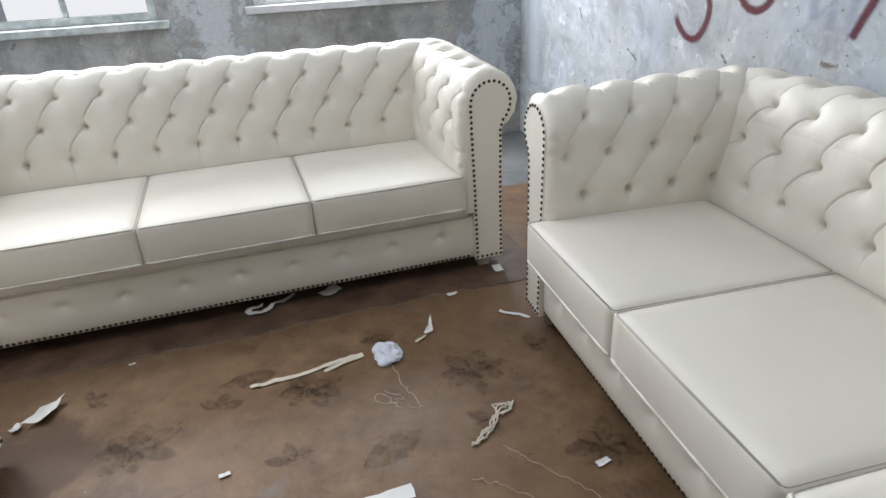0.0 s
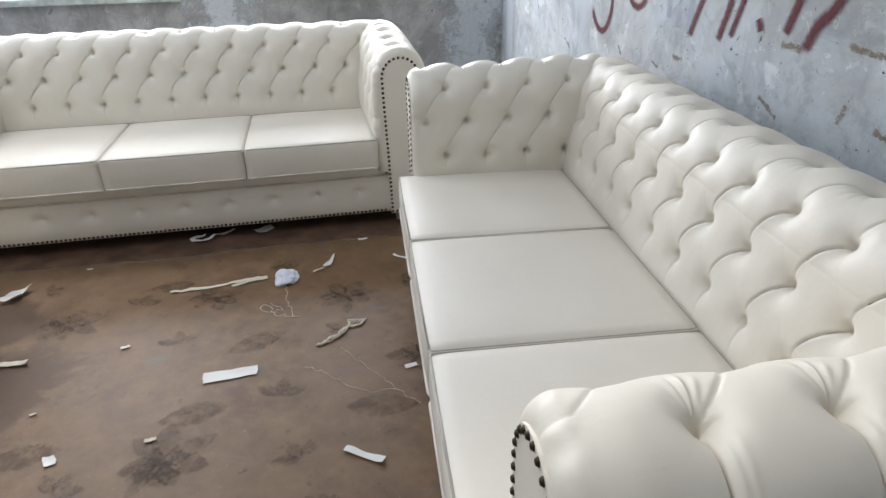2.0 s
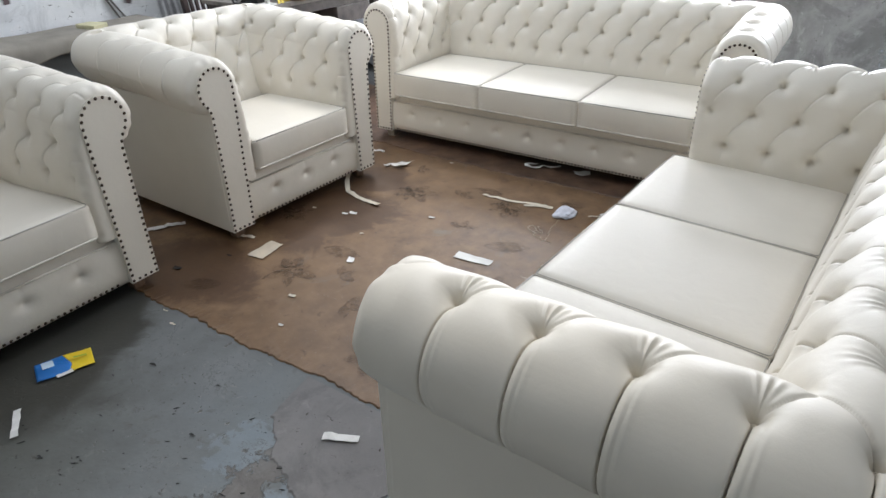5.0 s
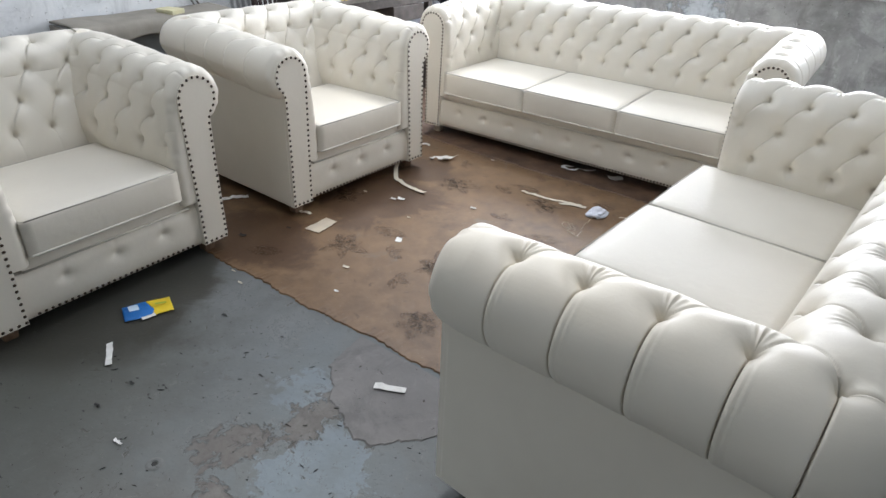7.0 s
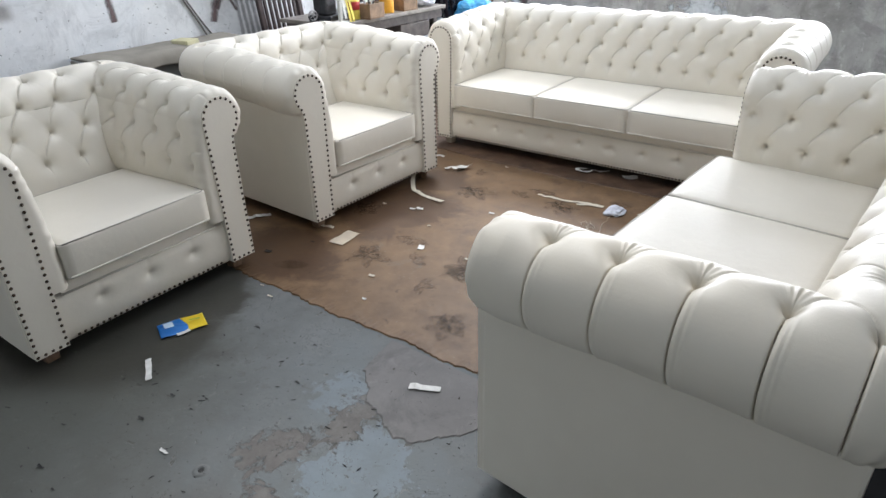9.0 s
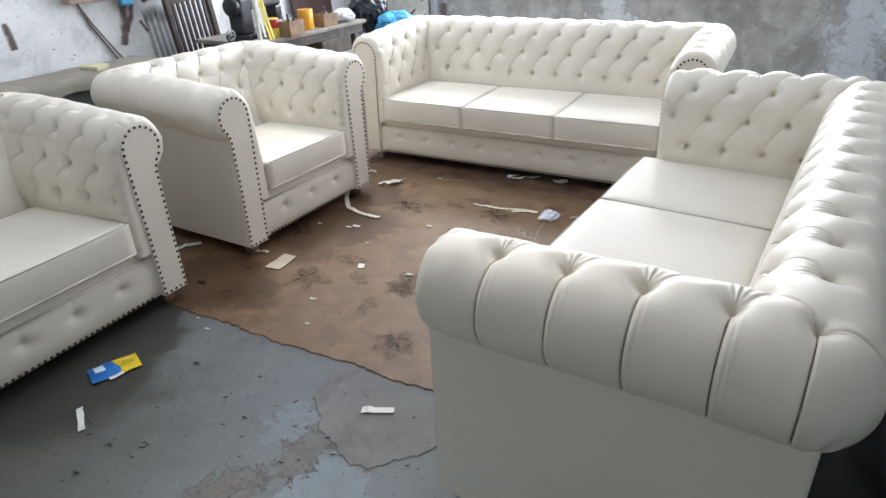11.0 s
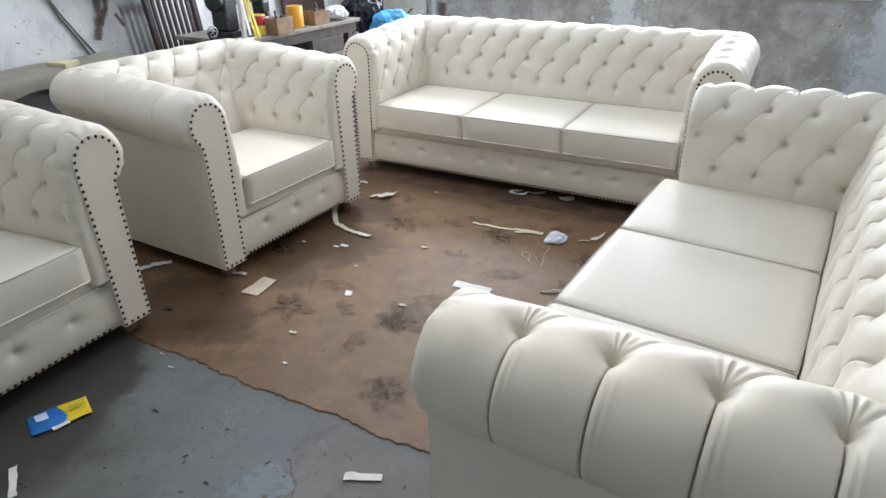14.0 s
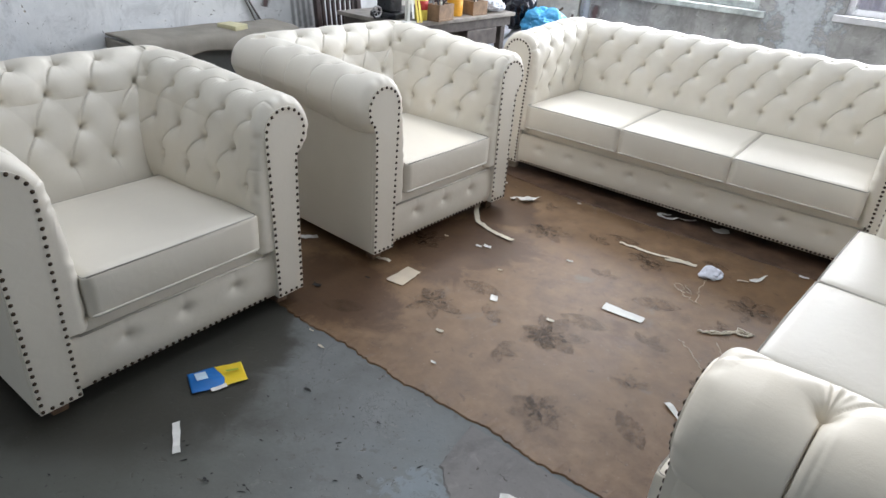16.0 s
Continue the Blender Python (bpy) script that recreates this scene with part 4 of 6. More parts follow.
def leaf_print(kind, x, y, turn, size):
    bm = bmesh.new()
    if kind == "palm":
        for k, (a, f) in enumerate(((-150, 0.75), (-100, 0.9), (-50, 1.0), (0, 1.05), (50, 0.95), (105, 0.85), (160, 0.7))):
            leaf_outline(bm, 0, 0, size * 0.54 * f * random.uniform(0.75, 1.15), size * random.uniform(0.2, 0.3), radians(turn + a + random.uniform(-12, 12)), 0.0003 * k)
    elif kind == "single":
        leaf_outline(bm, -size / 2 * math.cos(radians(turn)), -size / 2 * math.sin(radians(turn)), size, size * 0.46, radians(turn), 0)
    else:
        for k, a in enumerate((-60, 0, 60)):
            leaf_outline(bm, 0, 0, size * 0.7, size * 0.34, radians(turn + a), 0.0003 * k)
    part("leaf_print", bm, PRINT, lino, "faded dark leaf print", False, pose(x, y, 0.0066))


for row in (("palm", 0.563, -0.593, 20, 0.25), ("palm", 1.066, -0.493, -30, 0.22), ("palm", 1.574, -0.588, 10, 0.25), ("palm", 1.80, -1.03, 60, 0.22), ("palm", 1.047, -1.365, 80, 0.26),
            ("palm", 0.575, -1.505, 0, 0.24), ("palm", 1.026, -1.40, 40, 0.2), ("palm", 1.236, -1.746, -20, 0.22), ("palm", 0.20, -1.12, 45, 0.22),
            ("single", 0.896, -0.377, 4, 0.18), ("single", 1.26, -0.845, 25, 0.21), ("single", 1.657, -1.258, -8, 0.22), ("single", 1.106, -1.184, 12, 0.21), ("single", 0.664, -1.273, 5, 0.2), ("single", 1.33, -0.30, 2, 0.13), ("single", 0.35, -1.78, 30, 0.18), ("single", 1.50, -1.62, -40, 0.18),
            ("small", 0.793, -0.498, 70, 0.12), ("small", 0.993, -0.80, 100, 0.12), ("small", 1.81, -0.519, 0, 0.12), ("small", 1.351, -1.152, 80, 0.13), ("small", 0.79, -1.428, 60, 0.12), ("small", 0.947, -1.577, 10, 0.13), ("small", 1.56, -0.83, 200, 0.12), ("small", 0.40, -0.32, 30, 0.1), ("small", 1.42, -1.43, 120, 0.12)):
    leaf_print(*row)


# ---- broken screed on the concrete ----
def screed_patch():
    """The thin cement skin that ends in a broken edge."""
    rng = random.Random(5)
    line = [(1.12, -1.96), (1.15, -2.14), (1.21, -2.175), (1.245, -2.22), (1.285, -2.255), (1.36, -2.27), (1.395, -2.30), (1.435, -2.32), (1.49, -2.315), (1.54, -2.295), (1.56, -2.255), (1.62, -2.20), (1.66, -2.10), (1.80, -2.05), (2.0, -2.02), (2.2, -1.96)]
    bm = bmesh.new()
    rows, drift = [], 0.0
    for x, y in spaced(line, 0.010):
        drift = drift * 0.75 + rng.uniform(-0.008, 0.008)
        y = min(-1.955, y + drift)
        rows.append([bm.verts.new((x, y - 0.003, 0.0)), bm.verts.new((x + rng.uniform(-0.002, 0.002), y + 0.003, 0.0035)), bm.verts.new((x, -1.95, 0.0035))])
    for r0, r1 in zip(rows, rows[1:]):
        bm.faces.new((r0[0], r1[0], r1[1], r0[1]))
        bm.faces.new((r0[1], r1[1], r1[2], r0[2]))
    bmesh.ops.recalc_face_normals(bm, faces=bm.faces)
    solid("floor_screed", bm, SCREED, "thin grey cement skin with a broken edge", "floor", None, "", "structure")


SCREED = plaster_material("grey_screed", (0.205, 0.198, 0.194), (0.170, 0.165, 0.162), (0.135, 0.130, 0.126), 0.3)
screed_patch()


# ---- offcuts, threads and litter ----
CLOTH_WHITE = plain("white_offcut", (0.74, 0.73, 0.70), 0.7, 0, 0.06)
CLOTH_CREAM = plain("cream_offcut", (0.64, 0.58, 0.47), 0.6, 0, 0.08)
CLOTH_TAN = plain("tan_card", (0.56, 0.48, 0.37), 0.7, 0, 0.08)
WOOL = plain("white_polyester_wadding", (0.70, 0.72, 0.80), 0.95, 0, 0.1, 20)
BLACK_BIT = plain("black_scrap", (0.02, 0.02, 0.02), 0.6)
PACK_BLUE = plain("blue_printed_foil", (0.015, 0.16, 0.50), 0.35, 0, 0.1)
PACK_YELLOW = plain("yellow_printed_foil", (0.80, 0.58, 0.03), 0.35, 0, 0.08)
YELLOW_FOAM = plain("yellow_foam", (0.72, 0.62, 0.16), 0.9, 0, 0.1, 20, bump=0.002)
FLOOR_Z = 0.0062


def ribbon(points, width, lift=0.0, thick=0.0012, seed=0, curl=0.004):
    """A strip of cloth lying along points (x, y[, z])."""
    rng = random.Random(seed)
    pts = spaced([(p[0], p[1], p[2] if len(p) > 2 else 0.0) for p in points], 0.02)
    bm = bmesh.new()
    rows = []
    for i, p in enumerate(pts):
        a, b = Vector(pts[max(0, i - 1)]), Vector(pts[min(len(pts) - 1, i + 1)])
        d = (b - a).normalized()
        side = Vector((-d.y, d.x, 0)).normalized() * width / 2 * (1 + rng.uniform(-0.12, 0.12))
        z = p[2] + abs(rng.gauss(0, 1)) * curl + 0.0008
        c = Vector((p[0], p[1], z))
        tip = Vector((0, 0, rng.uniform(-0.3, 1) * curl))
        tip.z = max(tip.z, -z + 0.0004)
        rows.append([bm.verts.new(v) for v in (c - side, c + side + tip, c + side + tip + Vector((0, 0, thick)), c - side + Vector((0, 0, thick)))])
    for r0, r1 in zip(rows, rows[1:]):
        for k in range(4):
            j = (k + 1) % 4
            bm.faces.new((r0[k], r0[j], r1[j], r1[k]))
    bm.faces.new(rows[0])
    bm.faces.new(rows[-1][::-1])
    bmesh.ops.recalc_face_normals(bm, faces=bm.faces)
    return bm


def scrap(corners, seed=0, curl=0.006, thick=0.001):
    """A flat torn piece, gridded so that it can lie a little curled."""
    rng = random.Random(seed)
    a, b, c, d = [Vector((*p, 0)) for p in corners]
    mid = (a + b + c + d) / 4
    bm = bmesh.new()
    n = 6
    grids = []
    for dz in (0, thick):
        g = []
        for i in range(n + 1):
            row = []
            for j in range(n + 1):
                u, v = i / n, j / n
                p = a * (1 - u) * (1 - v) + b * u * (1 - v) + c * u * v + d * (1 - u) * v
                if i in (0, n) or j in (0, n):
                    p += Vector((rng.uniform(-1, 1), rng.uniform(-1, 1), 0)) * 0.0022 if dz == 0 else Vector()
                if dz:
                    p = grids[0][i][j].co + Vector((mid.x, mid.y, 0))
                    p.z += thick
                else:
                    p.z = 0.0008 + curl * (0.5 + 0.5 * noise.noise(Vector((p.x * 22, p.y * 22, seed)))) * (abs(u - 0.5) + abs(v - 0.5))
                row.append(bm.verts.new(p - Vector((mid.x, mid.y, 0))))
            g.append(row)
        grids.append(g)
    for i in range(n):
        for j in range(n):
            for g in grids:
                bm.faces.new((g[i][j], g[i + 1][j], g[i + 1][j + 1], g[i][j + 1]))
    for k in range(n):
        for p, q in (((k, 0), (k + 1, 0)), ((k, n), (k + 1, n)), ((0, k), (0, k + 1)), ((n, k), (n, k + 1))):
            bm.faces.new((grids[0][p[0]][p[1]], grids[0][q[0]][q[1]], grids[1][q[0]][q[1]], grids[1][p[0]][p[1]]))
    bmesh.ops.recalc_face_normals(bm, faces=bm.faces)
    return bm, (mid.x, mid.y)


def lay_ribbon(label, points, width, mat, seed, z=FLOOR_Z, curl=0.004, name="offcut_strip"):
    x, y = points[0][:2]
    local = [(p[0] - x, p[1] - y, *(p[2:] or (0.0,))) for p in points]
    solid(name, ribbon(local, width, 0, 0.0012, seed, curl), mat, label, "offcut", pose(x, y, z), "upholstery offcuts")


def lay_scrap(label, corners, mat, seed, z=FLOOR_Z, curl=0.006, name="offcut"):
    bm, (x, y) = scrap(corners, seed, curl)
    solid(name, bm, mat, label, "offcut", pose(x, y, z), "upholstery offcuts")


lay_ribbon("long thin cream leatherette strip on the brown sheet", [(0.892, -0.427), (1.05, -0.415), (1.265, -0.374)], 0.016, CLOTH_CREAM, 1)
lay_ribbon("short cream strip lying beside a longer one", [(1.128, -0.425), (1.265, -0.383)], 0.014, CLOTH_CREAM, 2)
lay_ribbon("thin white offcut strip beside the sofa", [(1.80, -0.29), (1.887, -0.368)], 0.013, CLOTH_WHITE, 3)
lay_ribbon("curled cream strip coming from under the armchair", [(0.15, -0.62, 0.05), (0.195, -0.70, 0.02), (0.264, -0.775, 0.0), (0.387, -0.805, 0.0), (0.512, -0.818, 0.004)], 0.024, CLOTH_CREAM, 4)
lay_scrap("white rectangular leatherette offcut on the brown sheet", [(1.10, -0.993), (1.272, -0.985), (1.274, -1.03), (1.106, -1.045)], CLOTH_WHITE, 5, curl=0.003)
lay_scrap("small white square offcut", [(0.722, -1.29), (0.751, -1.287), (0.769, -1.318), (0.74, -1.329)], CLOTH_WHITE, 6)
lay_ribbon("white offcut strip near the sofa arm", [(1.539, -1.417), (1.64, -1.486)], 0.022, CLOTH_WHITE, 7)
lay_scrap("white triangular paper scrap", [(1.549, -0.236), (1.53, -0.33), (1.515, -0.335), (1.495, -0.335)], CLOTH_WHITE, 8, curl=0.02)
lay_ribbon("small pale strip beside a paper scrap", [(1.497, -0.346), (1.453, -0.375)], 0.012, CLOTH_CREAM, 9)
lay_scrap("crumpled white offcut near the armchair", [(0.235, -0.385), (0.30, -0.375), (0.335, -0.275), (0.28, -0.30)], CLOTH_WHITE, 10, curl=0.04)
lay_scrap("small white scrap near the armchair", [(0.20, -0.39), (0.215, -0.355), (0.235, -0.37), (0.222, -0.40)], CLOTH_WHITE, 11, curl=0.02)
lay_scrap("tan card offcut on the brown sheet", [(0.33, -1.519), (0.324, -1.372), (0.394, -1.369), (0.417, -1.507)], CLOTH_TAN, 12)
lay_ribbon("cream strip by the armchair's foot", [(0.145, -1.413), (0.237, -1.396)], 0.02, CLOTH_CREAM, 13)
lay_ribbon("white strip under the armchair", [(-0.26, -1.62), (-0.171, -1.468)], 0.03, CLOTH_WHITE, 14)
lay_ribbon("short white strip by the carpet rim", [(-0.022, -0.227), (0.06, -0.208)], 0.022, CLOTH_WHITE, 15)
lay_ribbon("looped cream ribbon under the sofa", [(1.083, 0.116, 0.004), (1.02, 0.075, 0.004), (0.95, 0.02, 0.004), (0.90, 0.03, 0.004), (0.91, 0.07, 0.006), (0.96, 0.06, 0.008)], 0.022, CLOTH_WHITE, 16, 0.0105, 0.006)
lay_scrap("folded white scrap under the sofa", [(1.17, 0.085), (1.215, 0.05), (1.27, 0.09), (1.25, 0.14)], CLOTH_WHITE, 17, 0.0105, 0.02)
lay_scrap("white paper tag by the sofa's foot", [(1.905, 0.05), (1.94, 0.05), (1.935, -0.01), (1.90, -0.005)], CLOTH_WHITE, 18, 0.0105, 0.01)
lay_ribbon("white offcut strip on bare concrete", [(1.346, -2.121), (1.39, -2.10), (1.444, -2.073)], 0.026, CLOTH_WHITE, 19, 0.006)
lay_ribbon("short white offcut strip on damp concrete", [(0.468, -2.560), (0.523, -2.590), (0.577, -2.622)], 0.021, CLOTH_WHITE, 20, 0.0016)
lay_ribbon("cream strip behind the near armchair", [(-0.72, -3.10), (-0.478, -2.93)], 0.035, CLOTH_CREAM, 21, 0.0012)
lay_scrap("torn white paper on damp concrete", [(-0.54, -3.12), (-0.47, -3.10), (-0.385, -3.071), (-0.45, -3.05)], CLOTH_WHITE, 22, 0.0012)
for i, (x, y, mat) in enumerate(((0.502, -0.151, CLOTH_WHITE), (0.799, -0.796, CLOTH_WHITE), (0.437, -0.965, CLOTH_WHITE), (0.239, -1.017, CLOTH_CREAM), (0.987, -1.286, CLOTH_CREAM), (1.661, -0.115, CLOTH_WHITE), (0.83, -1.809, CLOTH_WHITE), (0.719, -1.651, CLOTH_CREAM), (0.143, -1.768, BLACK_BIT), (0.254, -1.57, BLACK_BIT), (0.41, -0.99, CLOTH_WHITE), (1.75, -1.10, CLOTH_WHITE), (0.62, -1.1, CLOTH_CREAM))):
    s = 0.012 + 0.006 * (i % 3)
    lay_scrap("tiny scrap of cut leatherette" if mat is not BLACK_BIT else "tiny black scrap on the sheet", [(x, y), (x + s * 1.6, y + s * 0.3), (x + s * 1.5, y + s), (x - s * 0.2, y + s * 0.8)], mat, 40 + i, name="scrap")
for i, (x, y, mat) in enumerate(((0.379, -1.979, CLOTH_CREAM), (0.474, -2.019, CLOTH_CREAM), (0.67, -3.035, BLACK_BIT), (0.795, -3.05, BLACK_BIT), (0.763, -3.325, BLACK_BIT), (0.926, -3.159, BLACK_BIT), (1.16, -2.913, BLACK_BIT), (0.71, -2.623, BLACK_BIT), (0.721, -2.747, BLACK_BIT), (0.90, -2.146, BLACK_BIT), (0.772, -3.207, BLACK_BIT), (0.913, -2.786, CLOTH_WHITE), (1.062, -2.938, CLOTH_CREAM), (1.006, -2.331, BLACK_BIT), (0.62, -2.2, BLACK_BIT))):
    s = (0.006 if mat is BLACK_BIT else 0.009) + 0.003 * (i % 3)
    lay_scrap("tiny crumb of foam on concrete" if mat is not BLACK_BIT else "tiny black chip on concrete", [(x, y), (x + s * 2.2, y + s * 0.4), (x + s * 2.1, y + s * 0.8), (x - s * 0.2, y + s * 0.7)], mat, 60 + i, 0.003, 0.003, "chip")


def grit():
    """Slivers of black leather trimmings and crumbs swept over the concrete."""
    rng = random.Random(77)
    bm = bmesh.new()
    for k in range(230):
        x, y = rng.uniform(0.25, 2.0), rng.uniform(-3.7, -2.15)
        if (x - 0.1) ** 2 + (y + 2.36) ** 2 < 0.2 or (x > 1.78 and y > -2.42):
            continue
        ln = rng.choice((0.004, 0.006, 0.008, 0.012, 0.02)) * rng.uniform(0.7, 1.2)
        wd = rng.uniform(0.0014, 0.0034)
        a = rng.gauss(0.6, 0.7)
        d, e = Vector((math.cos(a), math.sin(a), 0)), Vector((-math.sin(a), math.cos(a), 0))
        c = Vector((x, y, 0.0006))
        ring = [c - d * ln / 2, c - e * wd * rng.uniform(0.3, 0.7) + d * ln * 0.1, c + d * ln / 2, c + e * wd * rng.uniform(0.3, 0.7)]
        low = [bm.verts.new(p) for p in ring]
        top = [bm.verts.new(p + Vector((0, 0, rng.uniform(0.001, 0.003)))) for p in ring]
        bm.faces.new(top)
        for i in range(4):
            bm.faces.new((low[i], low[(i + 1) % 4], top[(i + 1) % 4], top[i]))
    solid("floor_grit", bm, BLACK_BIT, "dark slivers and crumbs scattered over bare concrete", "grit", pose(0, 0, 0.0008), "", "stuff")


grit()
pit = thing("concrete_pit", "small broken pit in the bare concrete", "pit", pose(1.082, -2.756, 0.0004))
part("rim", lathe([(0.009, 0.0006), (0.012, 0.0035), (0.019, 0.0028), (0.026, 0.0)], 13), CONCRETE, pit)
part("hollow", lathe([(0.0, 0.0008), (0.0088, 0.0010)], 11), BLACK_BIT, pit, "dark hollow of the pit")


def wadding(x, y, size, label):
    """A pulled tuft of polyester fibre."""
    bm = bmesh.new()
    bmesh.ops.create_icosphere(bm, subdivisions=4, radius=1.0)
    for v in bm.verts:
        d = v.co.copy()
        lobes = 0.75 + 0.38 * noise.noise(d * 1.6 + Vector((x, y, 3))) + 0.12 * noise.noise(d * 5.0)
        v.co = Vector((d.x * size * lobes, d.y * size * 1.25 * lobes, max(-0.3, d.z) * size * 0.42 * lobes))
    low = min(v.co.z for v in bm.verts)
    for v in bm.verts:
        v.co.z -= low
    solid("wadding", bm, WOOL, label, "wadding", pose(x, y, FLOOR_Z), "", "", True)


wadding(1.345, -0.41, 0.062, "tuft of white polyester wadding on the floor")


def thread(points, label, radius=0.0016, seed=0, wild=0.006):
    rng = random.Random(seed)
    x0, y0 = points[0]
    dense = spaced(points, 0.012)
    pts = [(x - x0 + rng.uniform(-wild, wild), y - y0 + rng.uniform(-wild, wild), radius + rng.random() * 0.002) for x, y in dense]
    solid("thread", tube(bmesh.new(), pts, radius, 5), CLOTH_CREAM, label, "thread", pose(x0, y0, FLOOR_Z), "loose threads", "", True)


thread([(1.345, -0.46), (1.352, -0.58), (1.383, -0.71)], "loose thread pulled from the wadding", 0.0009, 1, 0.006)
thread([(1.393, -0.718), (1.33, -0.69), (1.27, -0.61), (1.25, -0.64), (1.29, -0.66), (1.34, -0.65), (1.30, -0.60)], "tangled cream thread on the sheet", 0.0009, 2, 0.012)
thread([(1.548, -0.94), (1.62, -1.06), (1.711, -1.197), (1.772, -1.278)], "loose cream thread on the sheet", 0.0006, 3, 0.006)
thread([(1.428, -1.018), (1.49, -1.07), (1.553, -1.142), (1.62, -1.19), (1.711, -1.197)], "loose cream thread on the sheet", 0.0006, 4, 0.006)
for k in range(3):
    thread([(1.463 + 0.008 * k, -0.915), (1.52, -0.885 + 0.008 * k), (1.545, -0.865), (1.585, -0.80 + 0.01 * k), (1.64, -0.785), (1.62, -0.81), (1.59, -0.82)], "frayed white lace of torn cloth", 0.003, 10 + k, 0.008)


def packet():
    """The flattened blue and yellow sachet."""
    root = thing("sachet", "empty blue and yellow printed foil sachet on damp concrete", "packaging", pose(0.375, -2.36, 0.002, 0, 0, 68))
    n = 14
    for name, mat, u0, u1 in (("blue_half", PACK_BLUE, 0.0, 0.55), ("yellow_half", PACK_YELLOW, 0.55, 1.0)):
        us, vs = np.linspace(u0, u1, n), np.linspace(0, 1, n)
        U, V = np.meshgrid(us, vs, indexing="ij")
        wave = 0.10 * np.sin(V * 4.2) * (1 - np.abs(2 * (U - 0.5)))
        X = (U - 0.5) * 0.175 + (wave * 0.12 if name == "blue_half" else wave * 0.12)
        Y = (V - 0.5) * 0.105
        Zt = 0.004 + 0.007 * np.sin(U * 5 + 0.4) * np.sin(V * 3.1) + 0.002 * np.cos(V * 9 + U * 7)
        top = np.stack([X, Y, np.maximum(Zt, 0.0012)], -1)
        me = sheet_mesh(name, top, mat)
        ob = piece(name, me, root, Matrix())
        sol = ob.modifiers.new("thick", "SOLIDIFY")
        sol.thickness = 0.0008
    part("label_patch", boxed(-0.018, 0.018, -0.018, 0.018, 0, 0.0012, 0.0004, 1), plain("pale_print", (0.55, 0.68, 0.80), 0.4), root, "pale square print", False, pose(-0.048, 0.012, 0.0145, 2, 4, 5))
    part("torn_flap", ribbon([(0, 0), (0.05, 0.008)], 0.018, 0, 0.001, 3, 0.002), CLOTH_WHITE, root, "white torn edge", False, pose(-0.03, -0.058, 0.002))
    part("print_bar", boxed(-0.02, 0.02, -0.004, 0.004, 0, 0.0008), plain("green_print", (0.32, 0.42, 0.05), 0.4), root, "", False, pose(0.05, 0.01, 0.0105, 0, 6, 0))


packet()


def foam_lump(name, label, x, y, z, sx, sy, sz, mat, seed):
    bm = boxed(-sx / 2, sx / 2, -sy / 2, sy / 2, 0, sz, min(sx, sy, sz) * 0.16, 3)
    bmesh.ops.subdivide_edges(bm, edges=bm.edges[:], cuts=2, use_grid_fill=True)
    for v in bm.verts:
        if v.co.z > 0.01:
            v.co += Vector([noise.noise(v.co * 24 + Vector((seed, k, 0))) * 0.006 for k in range(3)])
    solid(name, bm, mat, label, "foam", pose(x, y, z, 0, 0, seed * 13), "", "", True)


foam_lump("foam_block", "yellow foam offcut standing between the two sofas", 2.13, 0.02, 0.012, 0.09, 0.07, 0.16, YELLOW_FOAM, 2)

# ---- writing and stains on the walls ----
def spray_material(name, colour, strength, ragged=0.25, scale=0):
    """Paint mist: solid along the stroke, fading to its edges."""
    m = Mat(name, 0.8, 0, 0.2)
    m.colour(m.ramp(m.noise(40, 4), (0.3, tuple(c * 0.8 for c in colour)), (0.7, colour)))
    uv = m.n("ShaderNodeUVMap")
    sep = m.n("ShaderNodeSeparateXYZ")
    m.link(uv.outputs[0], sep.inputs[0])
    off = m.math("ABSOLUTE", m.math("SUBTRACT", sep.outputs[1], 0.5))
    body = m.math("SUBTRACT", 1.0, m.gate(m.math("ADD", off, m.math("MULTIPLY", m.math("SUBTRACT", m.noise(scale or (70 if ragged < 1 else 45), 5 if not scale else 9, 0.7), 0.5), ragged * (1 if ragged < 1 else 2.0))), 0.10, 0.5))
    ends = m.gate(m.math("SUBTRACT", 0.5, m.math("ABSOLUTE", m.math("SUBTRACT", sep.outputs[0], 0.5))), 0.0, 0.06)
    m.link(m.math("MULTIPLY", m.math("MULTIPLY", body, ends), strength), m.b.inputs["Alpha"])
    return m.m


def rounded(points):
    """Points along a smooth curve through the given ones."""
    if len(points) < 4:
        return points
    p = np.array([points[0], *points, points[-1]], float)
    out = []
    for k in range(1, len(p) - 2):
        for f in np.linspace(0, 1, 6)[:-1]:
            a, b, c, d = p[k - 1:k + 3]
            out.append(tuple(0.5 * (2 * b + (c - a) * f + (2 * a - 5 * b + 4 * c - d) * f**2 + (3 * b - a - 3 * c + d) * f**3)))
    return out + [tuple(points[-1])]


